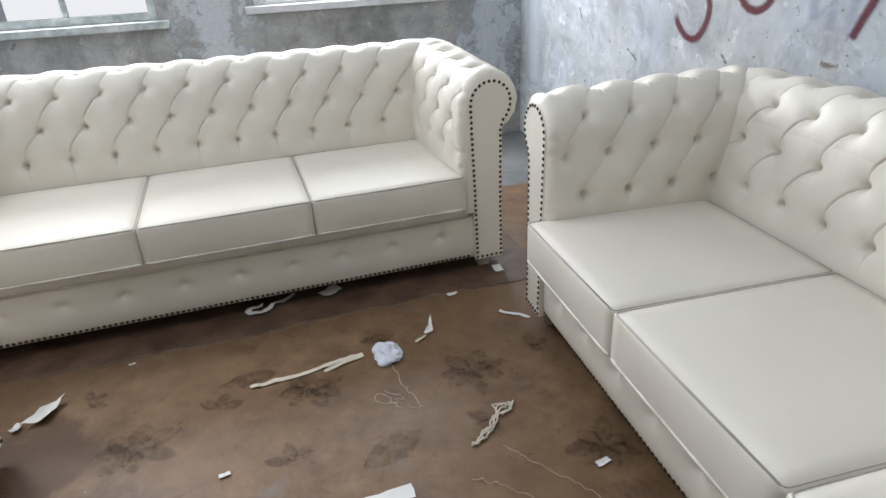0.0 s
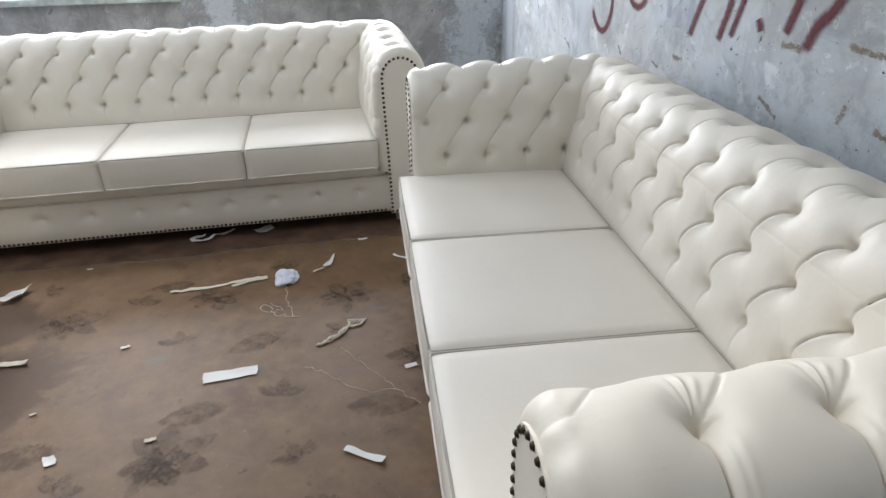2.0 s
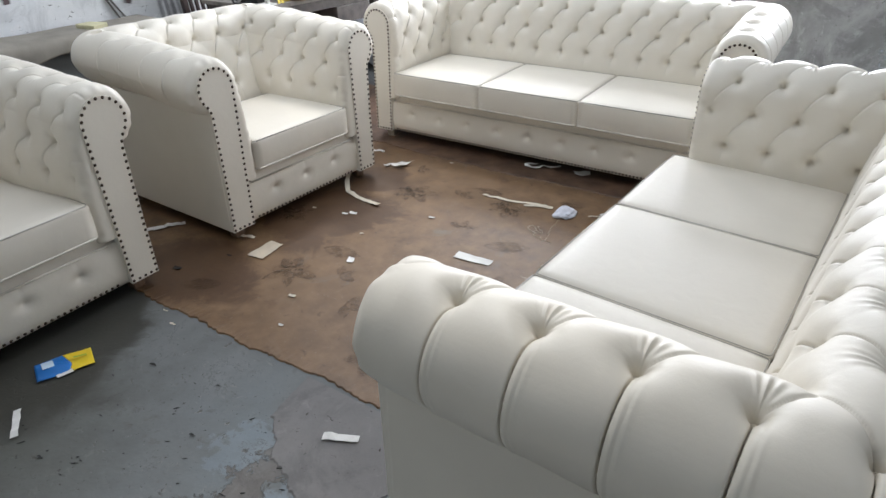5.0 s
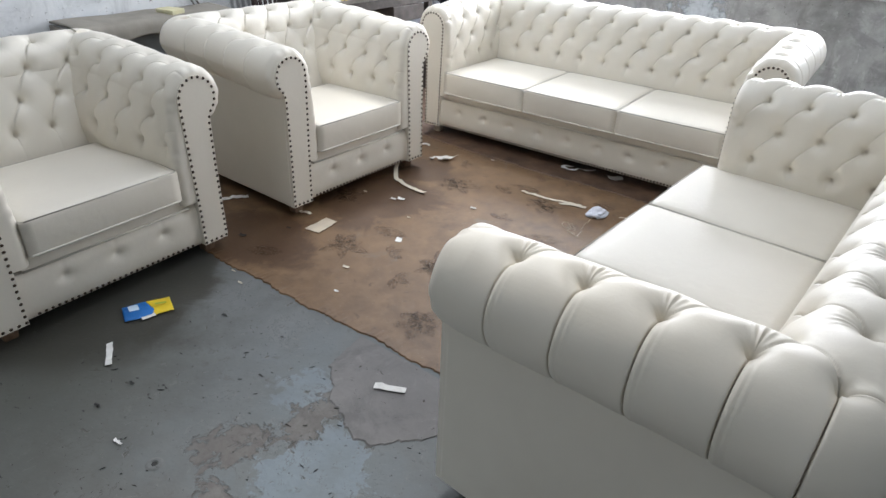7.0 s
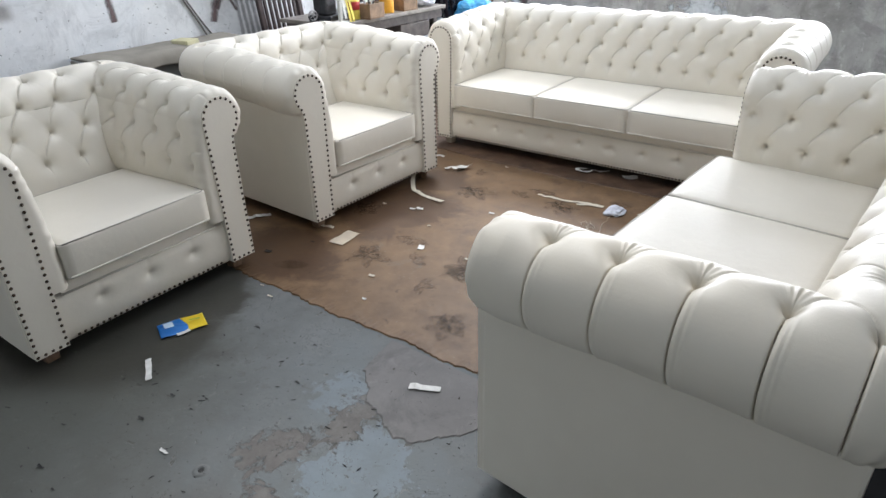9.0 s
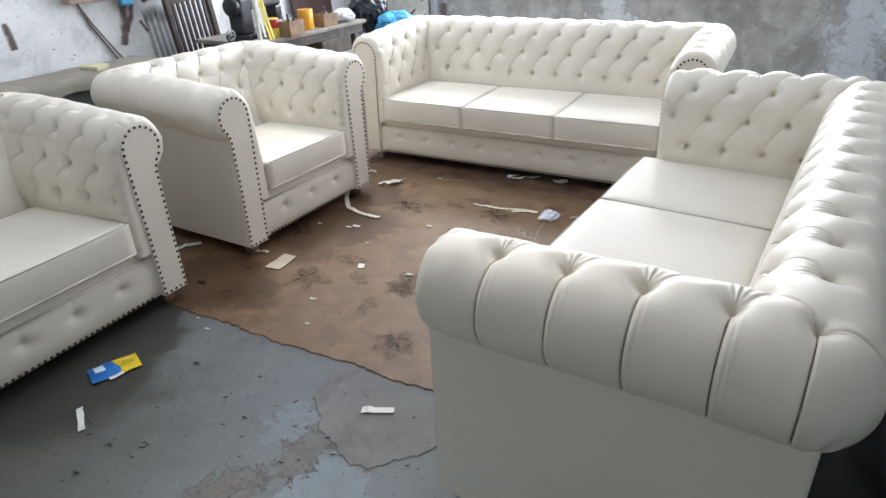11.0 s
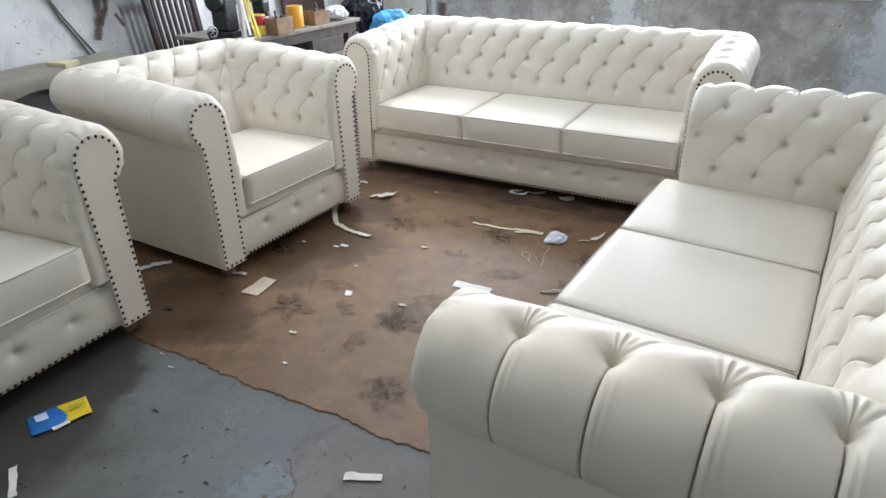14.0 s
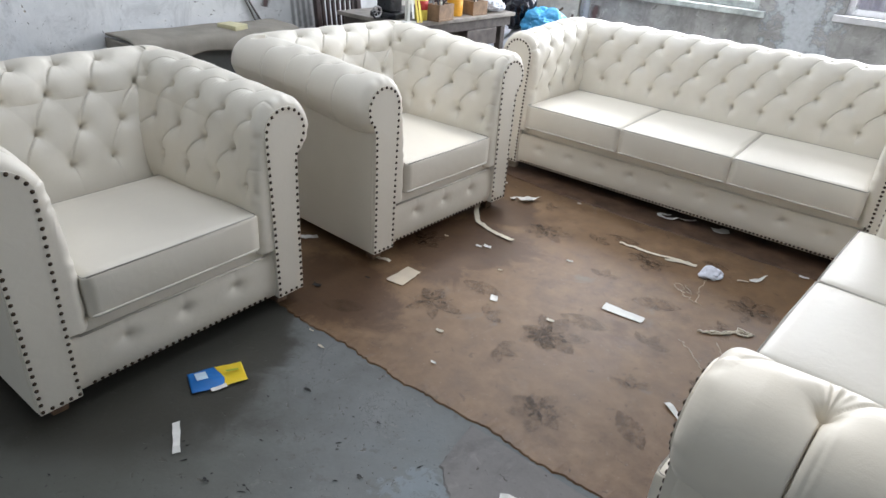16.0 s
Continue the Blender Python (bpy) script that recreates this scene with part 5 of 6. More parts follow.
def stroke(name, points, width, material, label, origin, right, proud=0.003, category="writing", group="sprayed letters"):
    """A sprayed line on a wall: points are (along, up) from origin; right is the wall's direction."""
    dense = spaced(rounded(points), 0.012)
    bm = bmesh.new()
    uv = bm.loops.layers.uv.new("UVMap")
    right, up = Vector(right), Vector((0, 0, 1))
    out = right.cross(up)
    rows, n = [], len(dense)
    for i, p in enumerate(dense):
        a, b = dense[max(0, i - 1)], dense[min(n - 1, i + 1)]
        d = Vector((b[0] - a[0], b[1] - a[1])).normalized()
        w = width / 2
        rows.append([bm.verts.new(right * (p[0] - d.y * f * w) + up * (p[1] + d.x * f * w) + out * 0.0004 * (i / n)) for f in (-1, 1)])
    for i in range(n - 1):
        f = bm.faces.new((rows[i][0], rows[i + 1][0], rows[i + 1][1], rows[i][1]))
        for loop, c in zip(f.loops, ((i / n, 0), ((i + 1) / n, 0), ((i + 1) / n, 1), (i / n, 1))):
            loop[uv].uv = c
    return solid(name, bm, material, label, category, Matrix.Translation(Vector(origin) + out * proud), group)


MAROON = spray_material("maroon_spray", (0.15, 0.04, 0.05), 0.85, 0.4)
VIOLET = spray_material("faded_violet_spray", (0.40, 0.42, 0.55), 0.34)
RUST = spray_material("rust_brown_scar", (0.16, 0.10, 0.06), 0.9)
GREY_STAIN = spray_material("grey_drip_stain", (0.24, 0.23, 0.23), 0.5, 0.5, 30)
PLUM_STAIN = spray_material("plum_drip_stain", (0.16, 0.11, 0.11), 0.75, 0.9, 14)
LIME = spray_material("ragged_limewash", (0.66, 0.70, 0.74), 0.75, 1.1, 7)
WHITE_BAND = spray_material("bluish_white_limewash", (0.72, 0.77, 0.83), 0.55, 0.8)
SCAR = spray_material("flaked_plaster_scar", (0.28, 0.21, 0.14), 0.6, 1.3)
EAST = ((X_RIGHT, 0, 0), (0, -1, 0))
WESTW = ((X_LEFT, 0, 0), (0, 1, 0))
NORTH = ((0, Y_BACK, 0), (1, 0, 0))


def east(points, width, mat, label):
    stroke("sprayed_letter", [(-y, z) for y, z in points], width, mat, label, *EAST)


LETTER = "maroon sprayed letter on peeling whitewash"
east([(0.335, 0.945), (0.32, 0.90), (0.27, 0.855), (0.215, 0.838), (0.165, 0.86), (0.13, 0.92), (0.125, 0.98), (0.16, 1.04), (0.23, 1.09), (0.29, 1.16), (0.27, 1.24), (0.18, 1.27)], 0.045, MAROON, LETTER)
east([(-0.03, 1.20), (-0.02, 1.10), (-0.04, 1.03), (-0.09, 0.985), (-0.15, 0.98), (-0.20, 1.02), (-0.22, 1.10), (-0.20, 1.20), (-0.12, 1.25), (-0.05, 1.22)], 0.045, MAROON, LETTER)
for y0, z0, y1, z1 in ((-0.30, 1.09, -0.52, 1.06), (-0.40, 0.96, -0.36, 1.16), (-0.47, 0.93, -0.47, 1.14), (-0.53, 0.92, -0.57, 1.16)):
    east([(y0, z0), ((y0 + y1) / 2, (z0 + z1) / 2 + 0.01), (y1, z1)], 0.06, VIOLET, "faded violet sprayed stroke on peeling whitewash")
east([(-0.555, 0.915), (-0.59, 1.0), (-0.63, 1.09), (-0.67, 1.19)], 0.045, MAROON, LETTER)
east([(-0.735, 0.925), (-0.77, 1.03), (-0.80, 1.16)], 0.045, MAROON, LETTER)
east([(-0.80, 0.945), (-0.84, 1.06), (-0.86, 1.16)], 0.04, MAROON, LETTER)
east([(-0.95, 0.985), (-0.93, 1.02)], 0.04, MAROON, "maroon sprayed dot on peeling whitewash")
east([(-1.06, 0.99), (-1.09, 1.08), (-1.12, 1.17)], 0.05, MAROON, LETTER)
east([(-1.15, 0.955), (-1.18, 1.03), (-1.23, 1.08), (-1.25, 1.15), (-1.17, 1.20)], 0.055, MAROON, LETTER)
for pts in ([(0.70, 0.74), (0.61, 0.70)], [(-0.46, 0.835), (-0.535, 0.83)], [(-0.30, 0.79), (-0.36, 0.775)], [(-1.30, 1.0), (-1.52, 0.985)], [(-1.05, 0.965), (-1.14, 0.96)], [(-1.50, 1.02), (-1.53, 1.14)], [(-1.0, 0.80), (-1.1, 0.76)], [(-1.35, 0.86), (-1.33, 0.80)], [(0.02, 0.80), (-0.02, 0.77)], [(-1.45, 0.82), (-1.52, 0.80)], [(-1.9, 0.9), (-2.0, 0.93)], [(1.2, 0.9), (1.16, 0.84)]):
    rng = random.Random(int(pts[0][0] * 1000))
    (ya, za), (yb, zb) = pts
    pts = [(ya + (yb - ya) * f + rng.uniform(-0.003, 0.003), za + (zb - za) * f + rng.uniform(-0.004, 0.004)) for f in (0, 0.25, 0.5, 0.75, 1)]
    stroke("wall_scar", [(-y, z) for y, z in pts], rng.uniform(0.014, 0.024), SCAR, "rusty brown scar in the plaster", *EAST, 0.0022, "scar", "plaster scars")
stroke("limewash_band", [(-1.78, 0.3), (-1.80, 1.4), (-1.8, 2.4)], 0.36, WHITE_BAND, "bluish white limewash band at the wall corner", *EAST, 0.002, "paint", "wall patches")
stroke("limewash_patch", [(2.5, 0.45), (2.86, 0.75), (2.7, 1.2)], 0.34, WHITE_BAND, "bluish white limewash patch beside the window", *NORTH, 0.002, "paint", "wall patches")
stroke("limewash_patch", [(2.72, 0.3), (2.72, 2.2)], 0.3, WHITE_BAND, "bluish white limewash patch in the wall corner", *NORTH, 0.0026, "paint", "wall patches")
for pts, w in (([(-0.45, 1.04), (-0.46, 0.95), (-0.49, 0.84), (-0.505, 0.77)], 0.09), ([(-0.38, 1.05), (-0.41, 0.95), (-0.47, 0.86)], 0.06), ([(-1.25, 1.02), (-1.24, 0.86)], 0.06), ([(-0.35, 0.92), (-0.30, 0.83)], 0.035)):
    stroke("drip_stain", pts, w, PLUM_STAIN, "dark plum drip stain down the wall", *WESTW, 0.002, "stain", "wall stains")
for k in range(5):
    stroke("drip_stain", [(-0.30 + 0.045 * k, 0.97 - 0.008 * abs(k - 2)), (-0.285 + 0.047 * k, 0.80), (-0.27 + 0.05 * k, 0.60 + 0.02 * (k % 2))], 0.05, GREY_STAIN, "grey water stain running down the wall", *WESTW, 0.0022 + 0.0003 * k, "stain", "wall stains")
stroke("water_stain", [(-0.32, 0.93), (-0.2, 0.96), (-0.1, 0.92)], 0.13, GREY_STAIN, "broad grey water stain on the wall", *WESTW, 0.0038, "stain", "wall stains")
for pts, w, mat in (([(-1.30, 1.02), (-1.18, 0.99), (-1.08, 0.955)], 0.10, PLUM_STAIN), ([(-1.5, 0.75), (-1.35, 0.80)], 0.05, PLUM_STAIN), ([(-0.62, 0.45), (-0.66, 0.66), (-0.65, 0.80)], 0.12, PLUM_STAIN), ([(-0.96, 0.74), (-1.05, 0.66)], 0.03, RUST), ([(-0.9, 0.93), (-0.905, 0.90)], 0.03, PLUM_STAIN), ([(-0.86, 0.70), (-0.865, 0.66)], 0.03, PLUM_STAIN), ([(-0.88, 0.84), (-0.885, 0.81)], 0.03, PLUM_STAIN)):
    stroke("paint_smear", pts, w, mat, "dark plum paint smear on plaster", *NORTH, 0.0022, "stain", "wall stains")
stroke("limewash_patch", [(-0.735, 0.3), (-0.745, 1.3)], 0.1, WHITE_BAND, "pale limewash along the cracked wall edge", *NORTH, 0.002, "paint", "wall patches")

stroke("limewash_patch", [(0.90, 0.2), (0.93, 1.0), (0.90, 2.3)], 0.62, LIME, "ragged pale limewash between the windows", *NORTH, 0.0024, "paint", "wall patches")
stroke("limewash_patch", [(2.66, 0.2), (2.68, 1.2), (2.66, 2.4)], 0.62, LIME, "ragged bluish limewash at the wall end", *NORTH, 0.0030, "paint", "wall patches")
BROWN_SMEAR = spray_material("brown_damp_smear", (0.27, 0.235, 0.21), 0.5, 0.12)
stroke("damp_smear", [(-2.95, 0.955), (-2.541, 0.967), (-2.373, 0.965), (-2.093, 0.985), (-1.80, 0.99)], 0.14, BROWN_SMEAR, "long brown damp smear across the whitewash", *WESTW, 0.002, "stain", "wall stains")

# ---- along the west wall ----
CLOTH_GREY = plain("dusty_grey_brown_cloth", (0.30, 0.275, 0.235), 0.9, 0, 0.12, 6, bump=0.002)
CLOTH_DARK = plain("dark_slate_cloth", (0.10, 0.115, 0.12), 0.9, 0, 0.15, 6)
CLOTH_SLATE = plain("slate_green_cloth", (0.17, 0.18, 0.175), 0.9, 0, 0.15, 6)
DARK_WOOD = plain("dark_stained_wood", (0.045, 0.028, 0.026), 0.45, 0, 0.25, 20)
BOARD = plain("grey_worn_tabletop", (0.25, 0.225, 0.20), 0.55, 0, 0.2, 12)
TABLE_EDGE = plain("dark_table_edge", (0.09, 0.075, 0.068), 0.55, 0, 0.25, 14)
IRON = plain("black_enamelled_iron", (0.035, 0.037, 0.042), 0.3, 0.4, 0.2, 20)
STEEL = plain("worn_steel", (0.42, 0.42, 0.43), 0.35, 0.9, 0.15, 30)
WOOD_BOX = plain("raw_brown_wood", (0.24, 0.15, 0.085), 0.65, 0, 0.2, 18)
RED = plain("red_plastic", (0.45, 0.03, 0.03), 0.4)
YELLOW = plain("yellow_tape", (0.75, 0.60, 0.10), 0.5)
ORANGE = plain("orange_tin", (0.78, 0.38, 0.03), 0.4)
WHITE_P = plain("off_white_plastic", (0.70, 0.70, 0.66), 0.45)
BLUE_BAG = plain("sky_blue_polythene", (0.08, 0.40, 0.72), 0.3, 0, 0.15, 14)
BLACK_BAG = plain("glossy_black_polythene", (0.012, 0.014, 0.022), 0.16)
WHITE_BAG = plain("milky_polythene", (0.62, 0.64, 0.70), 0.35, 0, 0.12, 14)
MAROON_BOARD = plain("dark_maroon_board", (0.06, 0.028, 0.026), 0.5, 0, 0.2, 8)
NAVY = plain("dark_navy_cloth", (0.018, 0.022, 0.032), 0.8)
PINKISH = plain("pinkish_brown_enamel", (0.42, 0.30, 0.26), 0.5)
CABLE = plain("grey_cable", (0.16, 0.15, 0.14), 0.6)
FOIL = plain("crumpled_foil", (0.6, 0.6, 0.6), 0.25, 0.9, 0.2, 30)


def bench():
    """The draped bench against the wall, open below."""
    root = thing("bench", "low work bench draped with dusty grey cloth against the wall", "bench", pose(-1.78, -1.08, 0, 0, 0, 0))
    part("frame", boxed(0.02, 0.28, -0.47, -0.43, 0.0, 0.64, 0.01), CLOTH_DARK, root)
    part("frame", boxed(0.02, 0.28, 0.50, 0.57, 0.0, 0.64, 0.01), CLOTH_DARK, root)
    part("rear_board", boxed(0.18, 0.22, -0.429, 0.499, 0.0, 0.64, 0.004), CLOTH_SLATE, root)
    nx, ny = 40, 60
    xs, ys = np.linspace(0, 1, nx), np.linspace(-0.50, 0.60, ny)
    S, Y = np.meshgrid(xs, ys, indexing="ij")
    # the cloth runs over the top and hangs in a shallow arch at the front
    hang = 0.05 + 0.12 * np.clip(np.abs((Y + 0.02) / 0.48), 0, 1) ** 2.2
    run = S * (0.30 + hang)
    over = np.clip(run - 0.28, 0, None)
    bend = np.clip(over / 0.05, 0, 1)
    X = np.minimum(run, 0.28) + 0.03 * np.sin(bend * math.pi / 2) + 0.008 * np.sin(Y * 19) * bend
    Z = 0.685 - np.where(over > 0, over * bend, 0) - 0.012 * np.clip((X - 0.18) / 0.15, 0, 1) ** 2 + 0.003 * np.sin(Y * 13 + X * 9)
    me = sheet_mesh("cloth", np.stack([X, Y, Z], -1), CLOTH_GREY)
    ob = piece("cloth", me, root, Matrix())
    sol = ob.modifiers.new("thick", "SOLIDIFY")
    sol.thickness, sol.offset = 0.012, -1
    part("end_drape", boxed(0.01, 0.29, -0.512, -0.497, 0.40, 0.678, 0.006), CLOTH_GREY, root)
    return root


bench()
foam_lump("foam_pad", "pale yellow foam pad on the draped bench", -1.61, -0.89, 0.688, 0.15, 0.11, 0.032, plain("pale_yellow_foam", (0.66, 0.62, 0.40), 0.9, 0, 0.08, 20), 1)


def table():
    root = thing("sewing_table", "worn sewing table with dark edges behind the armchair", "table", pose(-1.075, 0.35, 0))
    part("tabletop", boxed(-0.305, 0.305, -0.60, 0.60, 0.765, 0.79, 0.004), BOARD, root)
    part("apron", boxed(-0.27, 0.285, -0.57, 0.57, 0.70, 0.7645, 0.004), TABLE_EDGE, root)
    for sx in (-0.25, 0.25):
        for sy in (-0.52, 0.50):
            part("leg", boxed(sx - 0.025, sx + 0.025, sy - 0.025, sy + 0.025, 0, 0.6995, 0.004), TABLE_EDGE, root)
    part("drawer", boxed(0.02, 0.29, 0.05, 0.40, 0.585, 0.698, 0.006), TABLE_EDGE, root)
    return root


table()


def sewing_machine():
    """Industrial lockstitch head: bed, column, arm, needle head and the pulley."""
    root = thing("sewing_machine", "black industrial sewing machine on the table", "sewing machine", pose(-1.03, -0.06, 0.79, 0, 0, 8))
    part("bed", boxed(-0.10, 0.10, -0.14, 0.36, 0.0, 0.035, 0.008), IRON, root)
    part("column", boxed(-0.06, 0.06, -0.13, -0.01, 0.035, 0.27, 0.02, 3), IRON, root)
    part("arm", boxed(-0.05, 0.05, -0.0095, 0.34, 0.18, 0.275, 0.02, 3), IRON, root)
    part("needle_head", boxed(-0.045, 0.045, 0.2705, 0.345, 0.075, 0.179, 0.012), IRON, root)
    wheel = part("pulley", lathe([(0.0, 0.0), (0.055, 0.0), (0.062, 0.01), (0.056, 0.02), (0.062, 0.032), (0.05, 0.042), (0.0, 0.035)], 22), IRON, root, "round belt pulley", True, pose(0.0, -0.131, 0.215, 90, 0, 0))
    part("thread_stand", tube(bmesh.new(), [(0.0, 0.1, 0.27), (0.0, 0.1, 0.42)], 0.006, 8), STEEL, root)
    winder = part("bobbin_winder", lathe([(0.030, 0.0), (0.036, 0.004), (0.036, 0.010), (0.030, 0.014), (0.026, 0.007), (0.030, 0.0)], 20), STEEL, root, "small spoked winder wheel", True, pose(0.02, -0.235, 0.05, 90, 0, 70))
    for k in range(5):
        a = 2 * math.pi * k / 5
        part("spoke", tube(bmesh.new(), [(0, 0, 0.007), (0.029 * math.cos(a), 0.029 * math.sin(a), 0.007)], 0.003, 6), STEEL, winder)
    part("winder_bracket", tube(bmesh.new(), [(0.05, -0.31, 0.055), (0.05, -0.29, 0.02), (0.04, -0.24, 0.008), (0.04, -0.13, 0.008)], 0.006, 8), IRON, root, "", True)
    return root


sewing_machine()


def tape_stand():
    root = thing("tape_stand", "white thread stand with hanging yellow measuring tapes", "stand", pose(-0.80, -0.20, 0.79))
    part("base", boxed(-0.04, 0.04, -0.04, 0.04, 0, 0.012, 0.003), WHITE_P, root)
    part("pole", boxed(-0.012, 0.012, -0.012, 0.012, 0.012, 0.30, 0.003), WHITE_P, root)
    part("crossbar", boxed(-0.012, 0.012, -0.02, 0.17, 0.3005, 0.325, 0.004), WHITE_P, root)
    for k, (a, b, z0) in enumerate(((0.01, 0.075, -0.02), (0.03, 0.10, -0.01), (-0.015, 0.02, 0.03))):
        bm = bmesh.new()
        pts = spaced([(0.016 + 0.004 * k, a, 0.328), (0.02 + 0.004 * k, (a + b) / 2, 0.15), (0.024 + 0.004 * k, b, max(0.002, z0))], 0.03)
        vs = [[bm.verts.new((p[0], p[1] + d, p[2])) for d in (-0.010, 0.010)] for p in pts]
        for r0, r1 in zip(vs, vs[1:]):
            bm.faces.new((r0[0], r0[1], r1[1], r1[0]))
        ob = part("tape", bm, (YELLOW, YELLOW, WHITE_P)[k], root)
        ob.modifiers.new("thick", "SOLIDIFY").thickness = 0.001


tape_stand()


def tin(name, label, x, y, r, h, mat, lid=None):
    root = thing(name, label, "tin", pose(x, y, 0.79))
    part("body", lathe([(0, 0), (r * 0.97, 0), (r, 0.004), (r, h - 0.004), (r * 0.94, h), (r * 0.9, h - 0.008), (r * 0.88, h * 0.3), (0, h * 0.3)], 22), mat, root, "", True)
    if lid:
        part("band", lathe([(r + 0.0006, h * 0.5), (r + 0.0012, h * 0.51), (r + 0.0012, h * 0.93), (r + 0.0006, h * 0.94)], 22), lid, root, "", True)


tin("paint_tin", "yellow tin with a red band on the table", -0.86, -0.005, 0.042, 0.125, YELLOW, RED)
tin("paint_tin", "orange tin on the sewing table", -0.88, 0.36, 0.055, 0.14, ORANGE)


def crate(label, x, y, sx, sy, h, turn):
    root = thing("wooden_box", label, "box", pose(x, y, 0.79, 0, 0, turn), "wooden boxes on the table")
    t = 0.012
    part("base", boxed(-sx / 2, sx / 2, -sy / 2, sy / 2, 0, t, 0.001), WOOD_BOX, root)
    for a, b, c, d in ((-sx / 2, sx / 2, -sy / 2, -sy / 2 + t), (-sx / 2, sx / 2, sy / 2 - t, sy / 2), (-sx / 2, -sx / 2 + t, -sy / 2 + t, sy / 2 - t), (sx / 2 - t, sx / 2, -sy / 2 + t, sy / 2 - t)):
        part("side", boxed(a, b, c, d, t + 0.0005, h, 0.0015), WOOD_BOX, root)
    for k in range(5):
        rng = random.Random(k + int(x * 100))
        px, py = rng.uniform(-sx / 3, sx / 3), rng.uniform(-sy / 3, sy / 3)
        part("tool", tube(bmesh.new(), [(px, py, t + 0.006), (px + rng.uniform(-0.03, 0.03), py + rng.uniform(-0.03, 0.03), h + rng.uniform(0.01, 0.05))], 0.006, 8), (STEEL, IRON, WHITE_P)[k % 3], root)


crate("open brown wooden box of tools on the table", -0.79, 0.10, 0.10, 0.17, 0.10, 6)
crate("open brown wooden box on the table end", -0.85, 0.545, 0.11, 0.15, 0.09, -4)


def bag(name, label, x, y, z, rx, ry, rz, mat, seed, crumple=0.16):
    """A filled polythene bag with folds gathered towards its top."""
    bm = bmesh.new()
    bmesh.ops.create_icosphere(bm, subdivisions=5, radius=1.0)
    for v in bm.verts:
        d = v.co.copy()
        big = noise.noise(d * 1.3 + Vector((seed, 0, 0)))
        fold = noise.noise(Vector((math.atan2(d.y, d.x) * 2.4, d.z * 1.5, seed)))
        crease_ = abs(noise.noise(d * 4.5 + Vector((0, seed, 0))))
        f = 1 + crumple * (big * 0.9 + fold * 0.7 - crease_ * 0.9)
        v.co = Vector((d.x * rx * f, d.y * ry * f, max(-0.82, d.z) * rz * f))
    low = min(v.co.z for v in bm.verts)
    for v in bm.verts:
        v.co.z -= low
    solid(name, bm, mat, label, "bag", pose(x, y, z), "bags in the corner", "", True)


bag("polythene_sack", "milky polythene sack of scraps on the floor", -0.92, 1.42, 0.0, 0.27, 0.28, 0.34, WHITE_BAG, 4.0)
bag("polythene_sack", "milky polythene sack leaning behind the sofa", -1.32, 1.50, 0.0, 0.24, 0.24, 0.36, WHITE_BAG, 7.0)
bag("bin_bag", "glossy black bin bag on top of the sacks", -1.06, 1.38, 0.60, 0.18, 0.18, 0.21, BLACK_BAG, 2.0, 0.2)
bag("blue_bag", "crumpled sky blue plastic bag on the sacks", -0.76, 1.36, 0.56, 0.19, 0.14, 0.12, BLUE_BAG, 5.0, 0.3)
bag("white_bag", "small crumpled white plastic bag on the table", -0.86, 0.77, 0.79, 0.08, 0.10, 0.05, WHITE_BAG, 9.0, 0.3)
bag("white_bag", "crumpled white plastic bag by the sofa arm", -0.66, 1.18, 0.0, 0.16, 0.16, 0.30, WHITE_BAG, 11.0, 0.3)


def slat_chair():
    """Folded dark chair leaning on the wall."""
    root = thing("slatted_chair", "dark wooden slat-back chair standing against the wall", "chair", pose(-1.60, 0.04, 0, 0, -6, 90))
    part("post", boxed(-0.205, -0.165, -0.018, 0.018, 0.0, 1.10, 0.006), DARK_WOOD, root)
    part("post", boxed(0.165, 0.205, -0.018, 0.018, 0.0, 1.10, 0.006), DARK_WOOD, root)
    part("top_rail", boxed(-0.164, 0.164, -0.016, 0.016, 1.03, 1.10, 0.006), DARK_WOOD, root)
    part("lower_rail", boxed(-0.164, 0.164, -0.014, 0.014, 0.60, 0.65, 0.005), DARK_WOOD, root)
    for k in range(7):
        x = -0.135 + k * 0.045
        part("slat", boxed(x - 0.011, x + 0.011, -0.009, 0.009, 0.6505, 1.0295, 0.003), DARK_WOOD, root)
    part("seat", boxed(-0.20, 0.20, -0.40, -0.02, 0.42, 0.455, 0.01), DARK_WOOD, root)
    for x in (-0.185, 0.185):
        part("leg", boxed(x - 0.018, x + 0.018, -0.39, -0.355, 0.0, 0.4195, 0.005), DARK_WOOD, root)


slat_chair()
solid("maroon_board", boxed(-0.012, 0.012, -0.27, 0.27, 0, 1.5, 0.003), MAROON_BOARD, "dark maroon board leaning against the wall", "board", pose(-1.70, 1.44, 0.0, 0, -3, 0))


def hanging_cloth():
    xs, zs = np.linspace(-0.16, 0.16, 40), np.linspace(0.5, 1.5, 12)
    X, Z = np.meshgrid(xs, zs, indexing="ij")
    me = sheet_mesh("hanging_cloth", np.stack([X, 0.02 * np.sin(X * 40) + 0.01 * np.sin(X * 17 + Z * 3), Z], -1), NAVY)
    ob = new("hanging_cloth", me)
    ob.matrix_basis = pose(-1.50, 1.93, 0)
    tagged(ob, "dark navy cloth hanging in the corner", "cloth")
    ob.modifiers.new("thick", "SOLIDIFY").thickness = 0.004
    solid("cloth_rail", tube(bmesh.new(), [(-0.2, 0, 1.5), (0.2, 0, 1.5)], 0.01, 8), STEEL, "steel rail holding the dark cloth", "rail", pose(-1.50, 1.97, 0))


hanging_cloth()
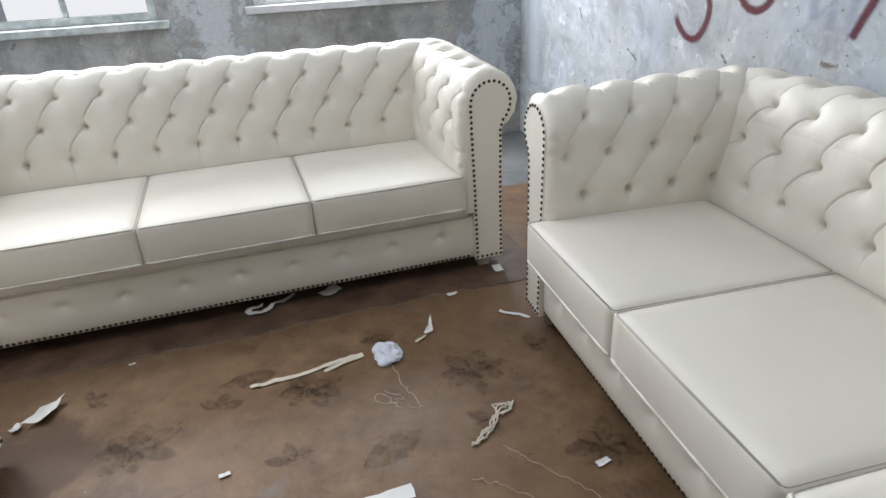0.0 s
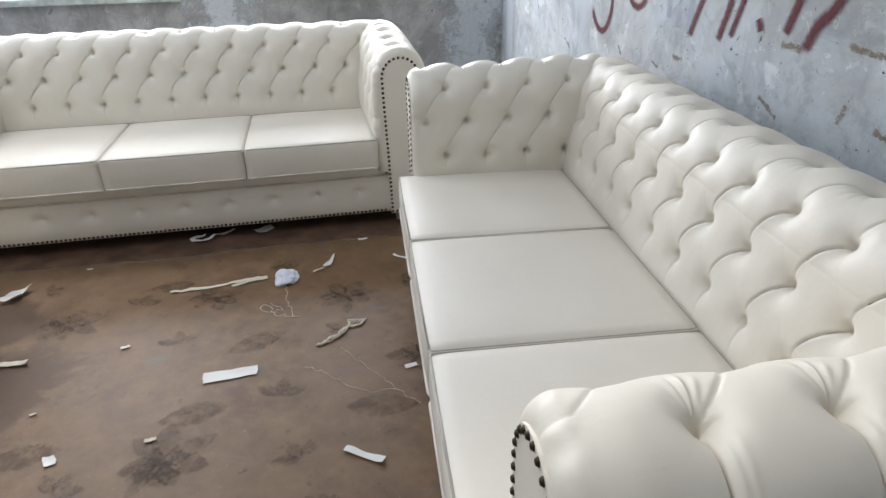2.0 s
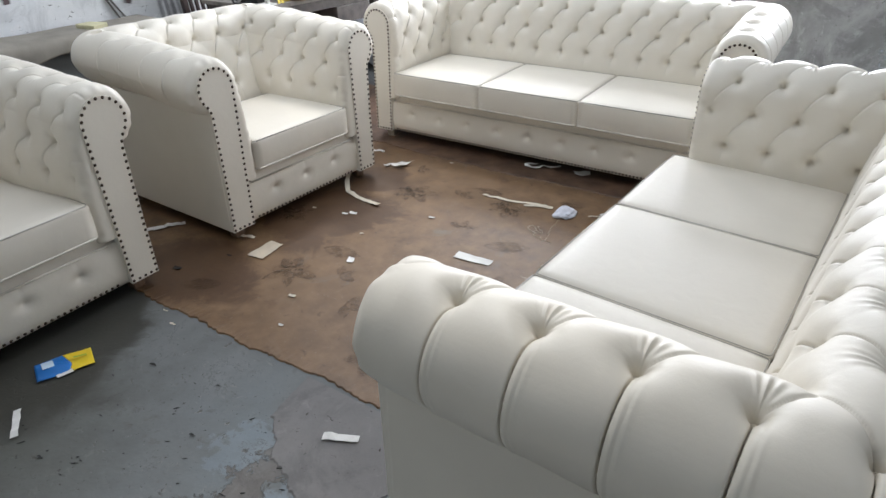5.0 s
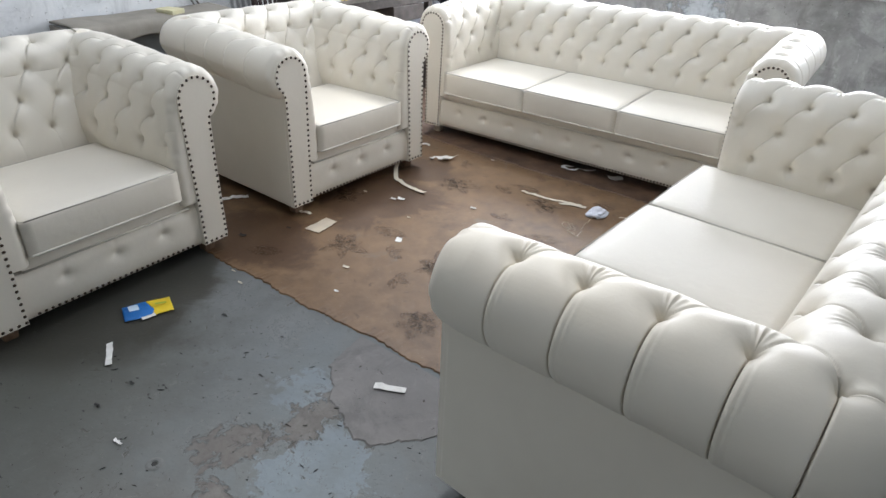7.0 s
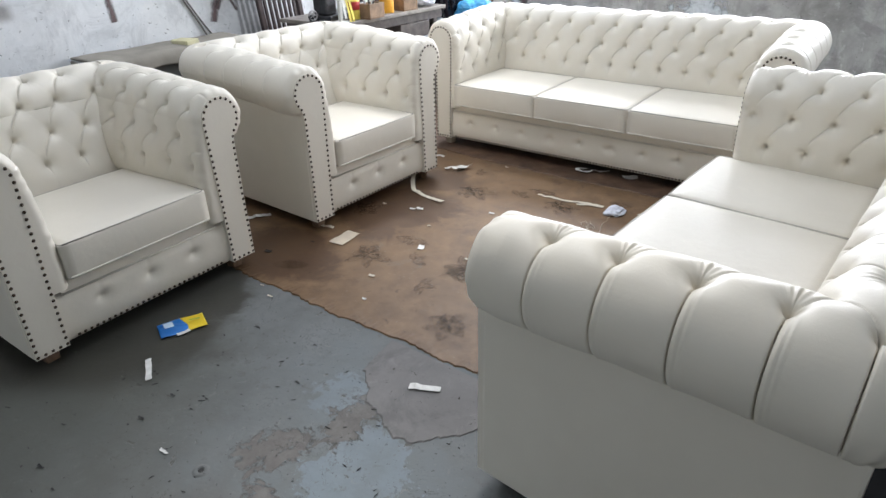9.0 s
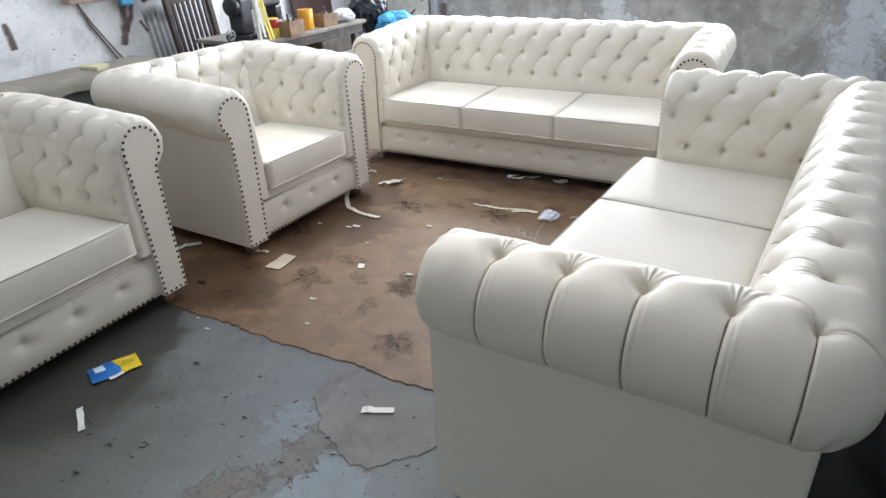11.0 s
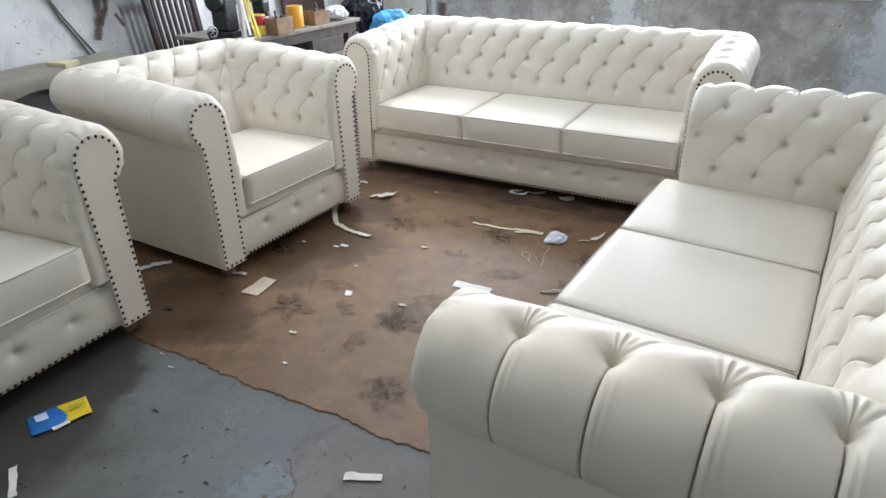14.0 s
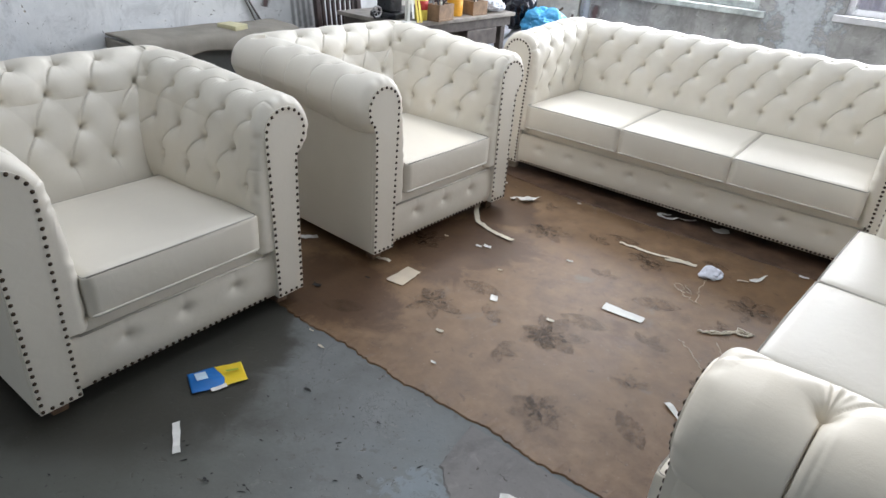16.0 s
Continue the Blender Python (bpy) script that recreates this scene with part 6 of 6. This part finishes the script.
# pale pier on the west wall
tagged(new("wall_pier", link_mesh("wall_pier", boxed(X_LEFT, X_LEFT + 0.05, 0.77, 0.95, 0, HIGH), WALL_CREAM)), "shallow whitewashed pier on the wall", "pier", "", "structure")


def fuse_box():
    root = thing("fuse_box", "pinkish brown fuse box on the wall with cables", "fuse box", pose(X_LEFT, -0.68, 1.08))
    part("case", boxed(0.0, 0.10, -0.20, 0.20, 0.0, 0.34, 0.012, 3), PINKISH, root)
    part("cover", boxed(0.1002, 0.106, -0.18, 0.18, 0.02, 0.32, 0.003), PINKISH, root)
    for k in range(2):
        pts = [(0.012, -0.10, 0.0), (0.012, -0.05 + 0.02 * k, -0.14), (0.012, 0.03 + 0.025 * k, -0.28), (0.012, 0.11 + 0.05 * k, -0.44), (0.012, 0.16 + 0.06 * k, -0.62)]
        part("cable", tube(bmesh.new(), spaced(pts, 0.04), 0.006, 7), CABLE, root, "", True)


fuse_box()


def wall_bags():
    solid("hook_rail", boxed(0, 0.02, -0.16, 0.16, 1.27, 1.30, 0.004), DARK_WOOD, "short wooden hook rail on the wall", "rail", pose(X_LEFT, -0.40, 0))
    bm = boxed(0.022, 0.06, -0.045, 0.045, 1.03, 1.29, 0.014, 3)
    for v in bm.verts:
        v.co.y += 0.01 * math.sin(v.co.z * 40)
    solid("blue_pouch", bm, BLUE_BAG, "bright blue plastic pouch hanging on the wall", "pouch", pose(X_LEFT, -0.44, 0))
    bag("foil_bag", "crumpled silver foil bag hanging on the wall", -1.72, -0.30, 1.03, 0.05, 0.07, 0.13, FOIL, 3.0, 0.3)


wall_bags()

# ---- behind the sofa on the graffiti side ----
GAP_SHADE = plain("black_gap_shade", (0.010, 0.010, 0.012), 0.45)


def gap_shade_sheet():
    """Black sheet in the gap and up the wall: a floor cloth plus the gap's shadow."""
    n = 60
    t = np.linspace(0, 1, 30)
    ys = np.linspace(-3.0, -0.55, n)
    T, Y = np.meshgrid(t, ys, indexing="ij")
    top = 0.52 + 0.16 * np.sin((Y + 3.0) / 2.45 * math.pi) + 0.03 * np.sin(Y * 9)
    X = np.where(T < 0.35, 2.50 + T / 0.35 * 0.36, 2.86 + 0.012 * np.sin(Y * 23 + T * 9))
    Z = np.where(T < 0.35, 0.006 + 0.012 * (1 + np.sin(Y * 31 + T * 40)) * 0.5, 0.012 + (T - 0.35) / 0.65 * top)
    me = sheet_mesh("gap_shade_sheet", np.stack([X, Y, Z], -1), GAP_SHADE)
    ob = new("gap_shade_sheet", me)
    tagged(ob, "black sheet behind the sofa for dark floor cloth and the gap's shade", "plastic sheet")
    ob.modifiers.new("thick", "SOLIDIFY").thickness = 0.001


gap_shade_sheet()


# ---- litter by the near armchair's back ----
bag("polythene_wrap", "crumpled milky polythene wrapping on the floor", -0.98, -3.02, 0.0, 0.26, 0.20, 0.16, WHITE_BAG, 21.0, 0.4)
lay_scrap("torn brown paper under the polythene wrapping", [(-0.86, -3.05), (-0.62, -2.98), (-0.58, -2.86), (-0.80, -2.86)], plain("brown_paper", (0.20, 0.13, 0.09), 0.8), 91, 0.0016, 0.03)
lay_scrap("blue-black rag scrap on damp concrete", [(-0.27, -3.17), (-0.22, -3.15), (-0.20, -3.11), (-0.26, -3.11)], plain("blue_black_rag", (0.02, 0.03, 0.045), 0.8), 92, 0.0016, 0.03)


def tray():
    """A small open white plastic tray."""
    root = thing("plastic_tray", "small open white plastic tray on concrete", "tray", pose(0.075, -3.245, 0.001, 0, 0, 12))
    part("base", boxed(-0.05, 0.05, -0.035, 0.035, 0.0, 0.003, 0.001, 1), WHITE_P, root)
    for a, b, c, d in ((-0.05, 0.05, -0.035, -0.031), (-0.05, 0.05, 0.031, 0.035), (-0.05, -0.046, -0.0305, 0.0305), (0.046, 0.05, -0.0305, 0.0305)):
        part("side", boxed(a, b, c, d, 0.0032, 0.032, 0.001, 1), WHITE_P, root)


tray()
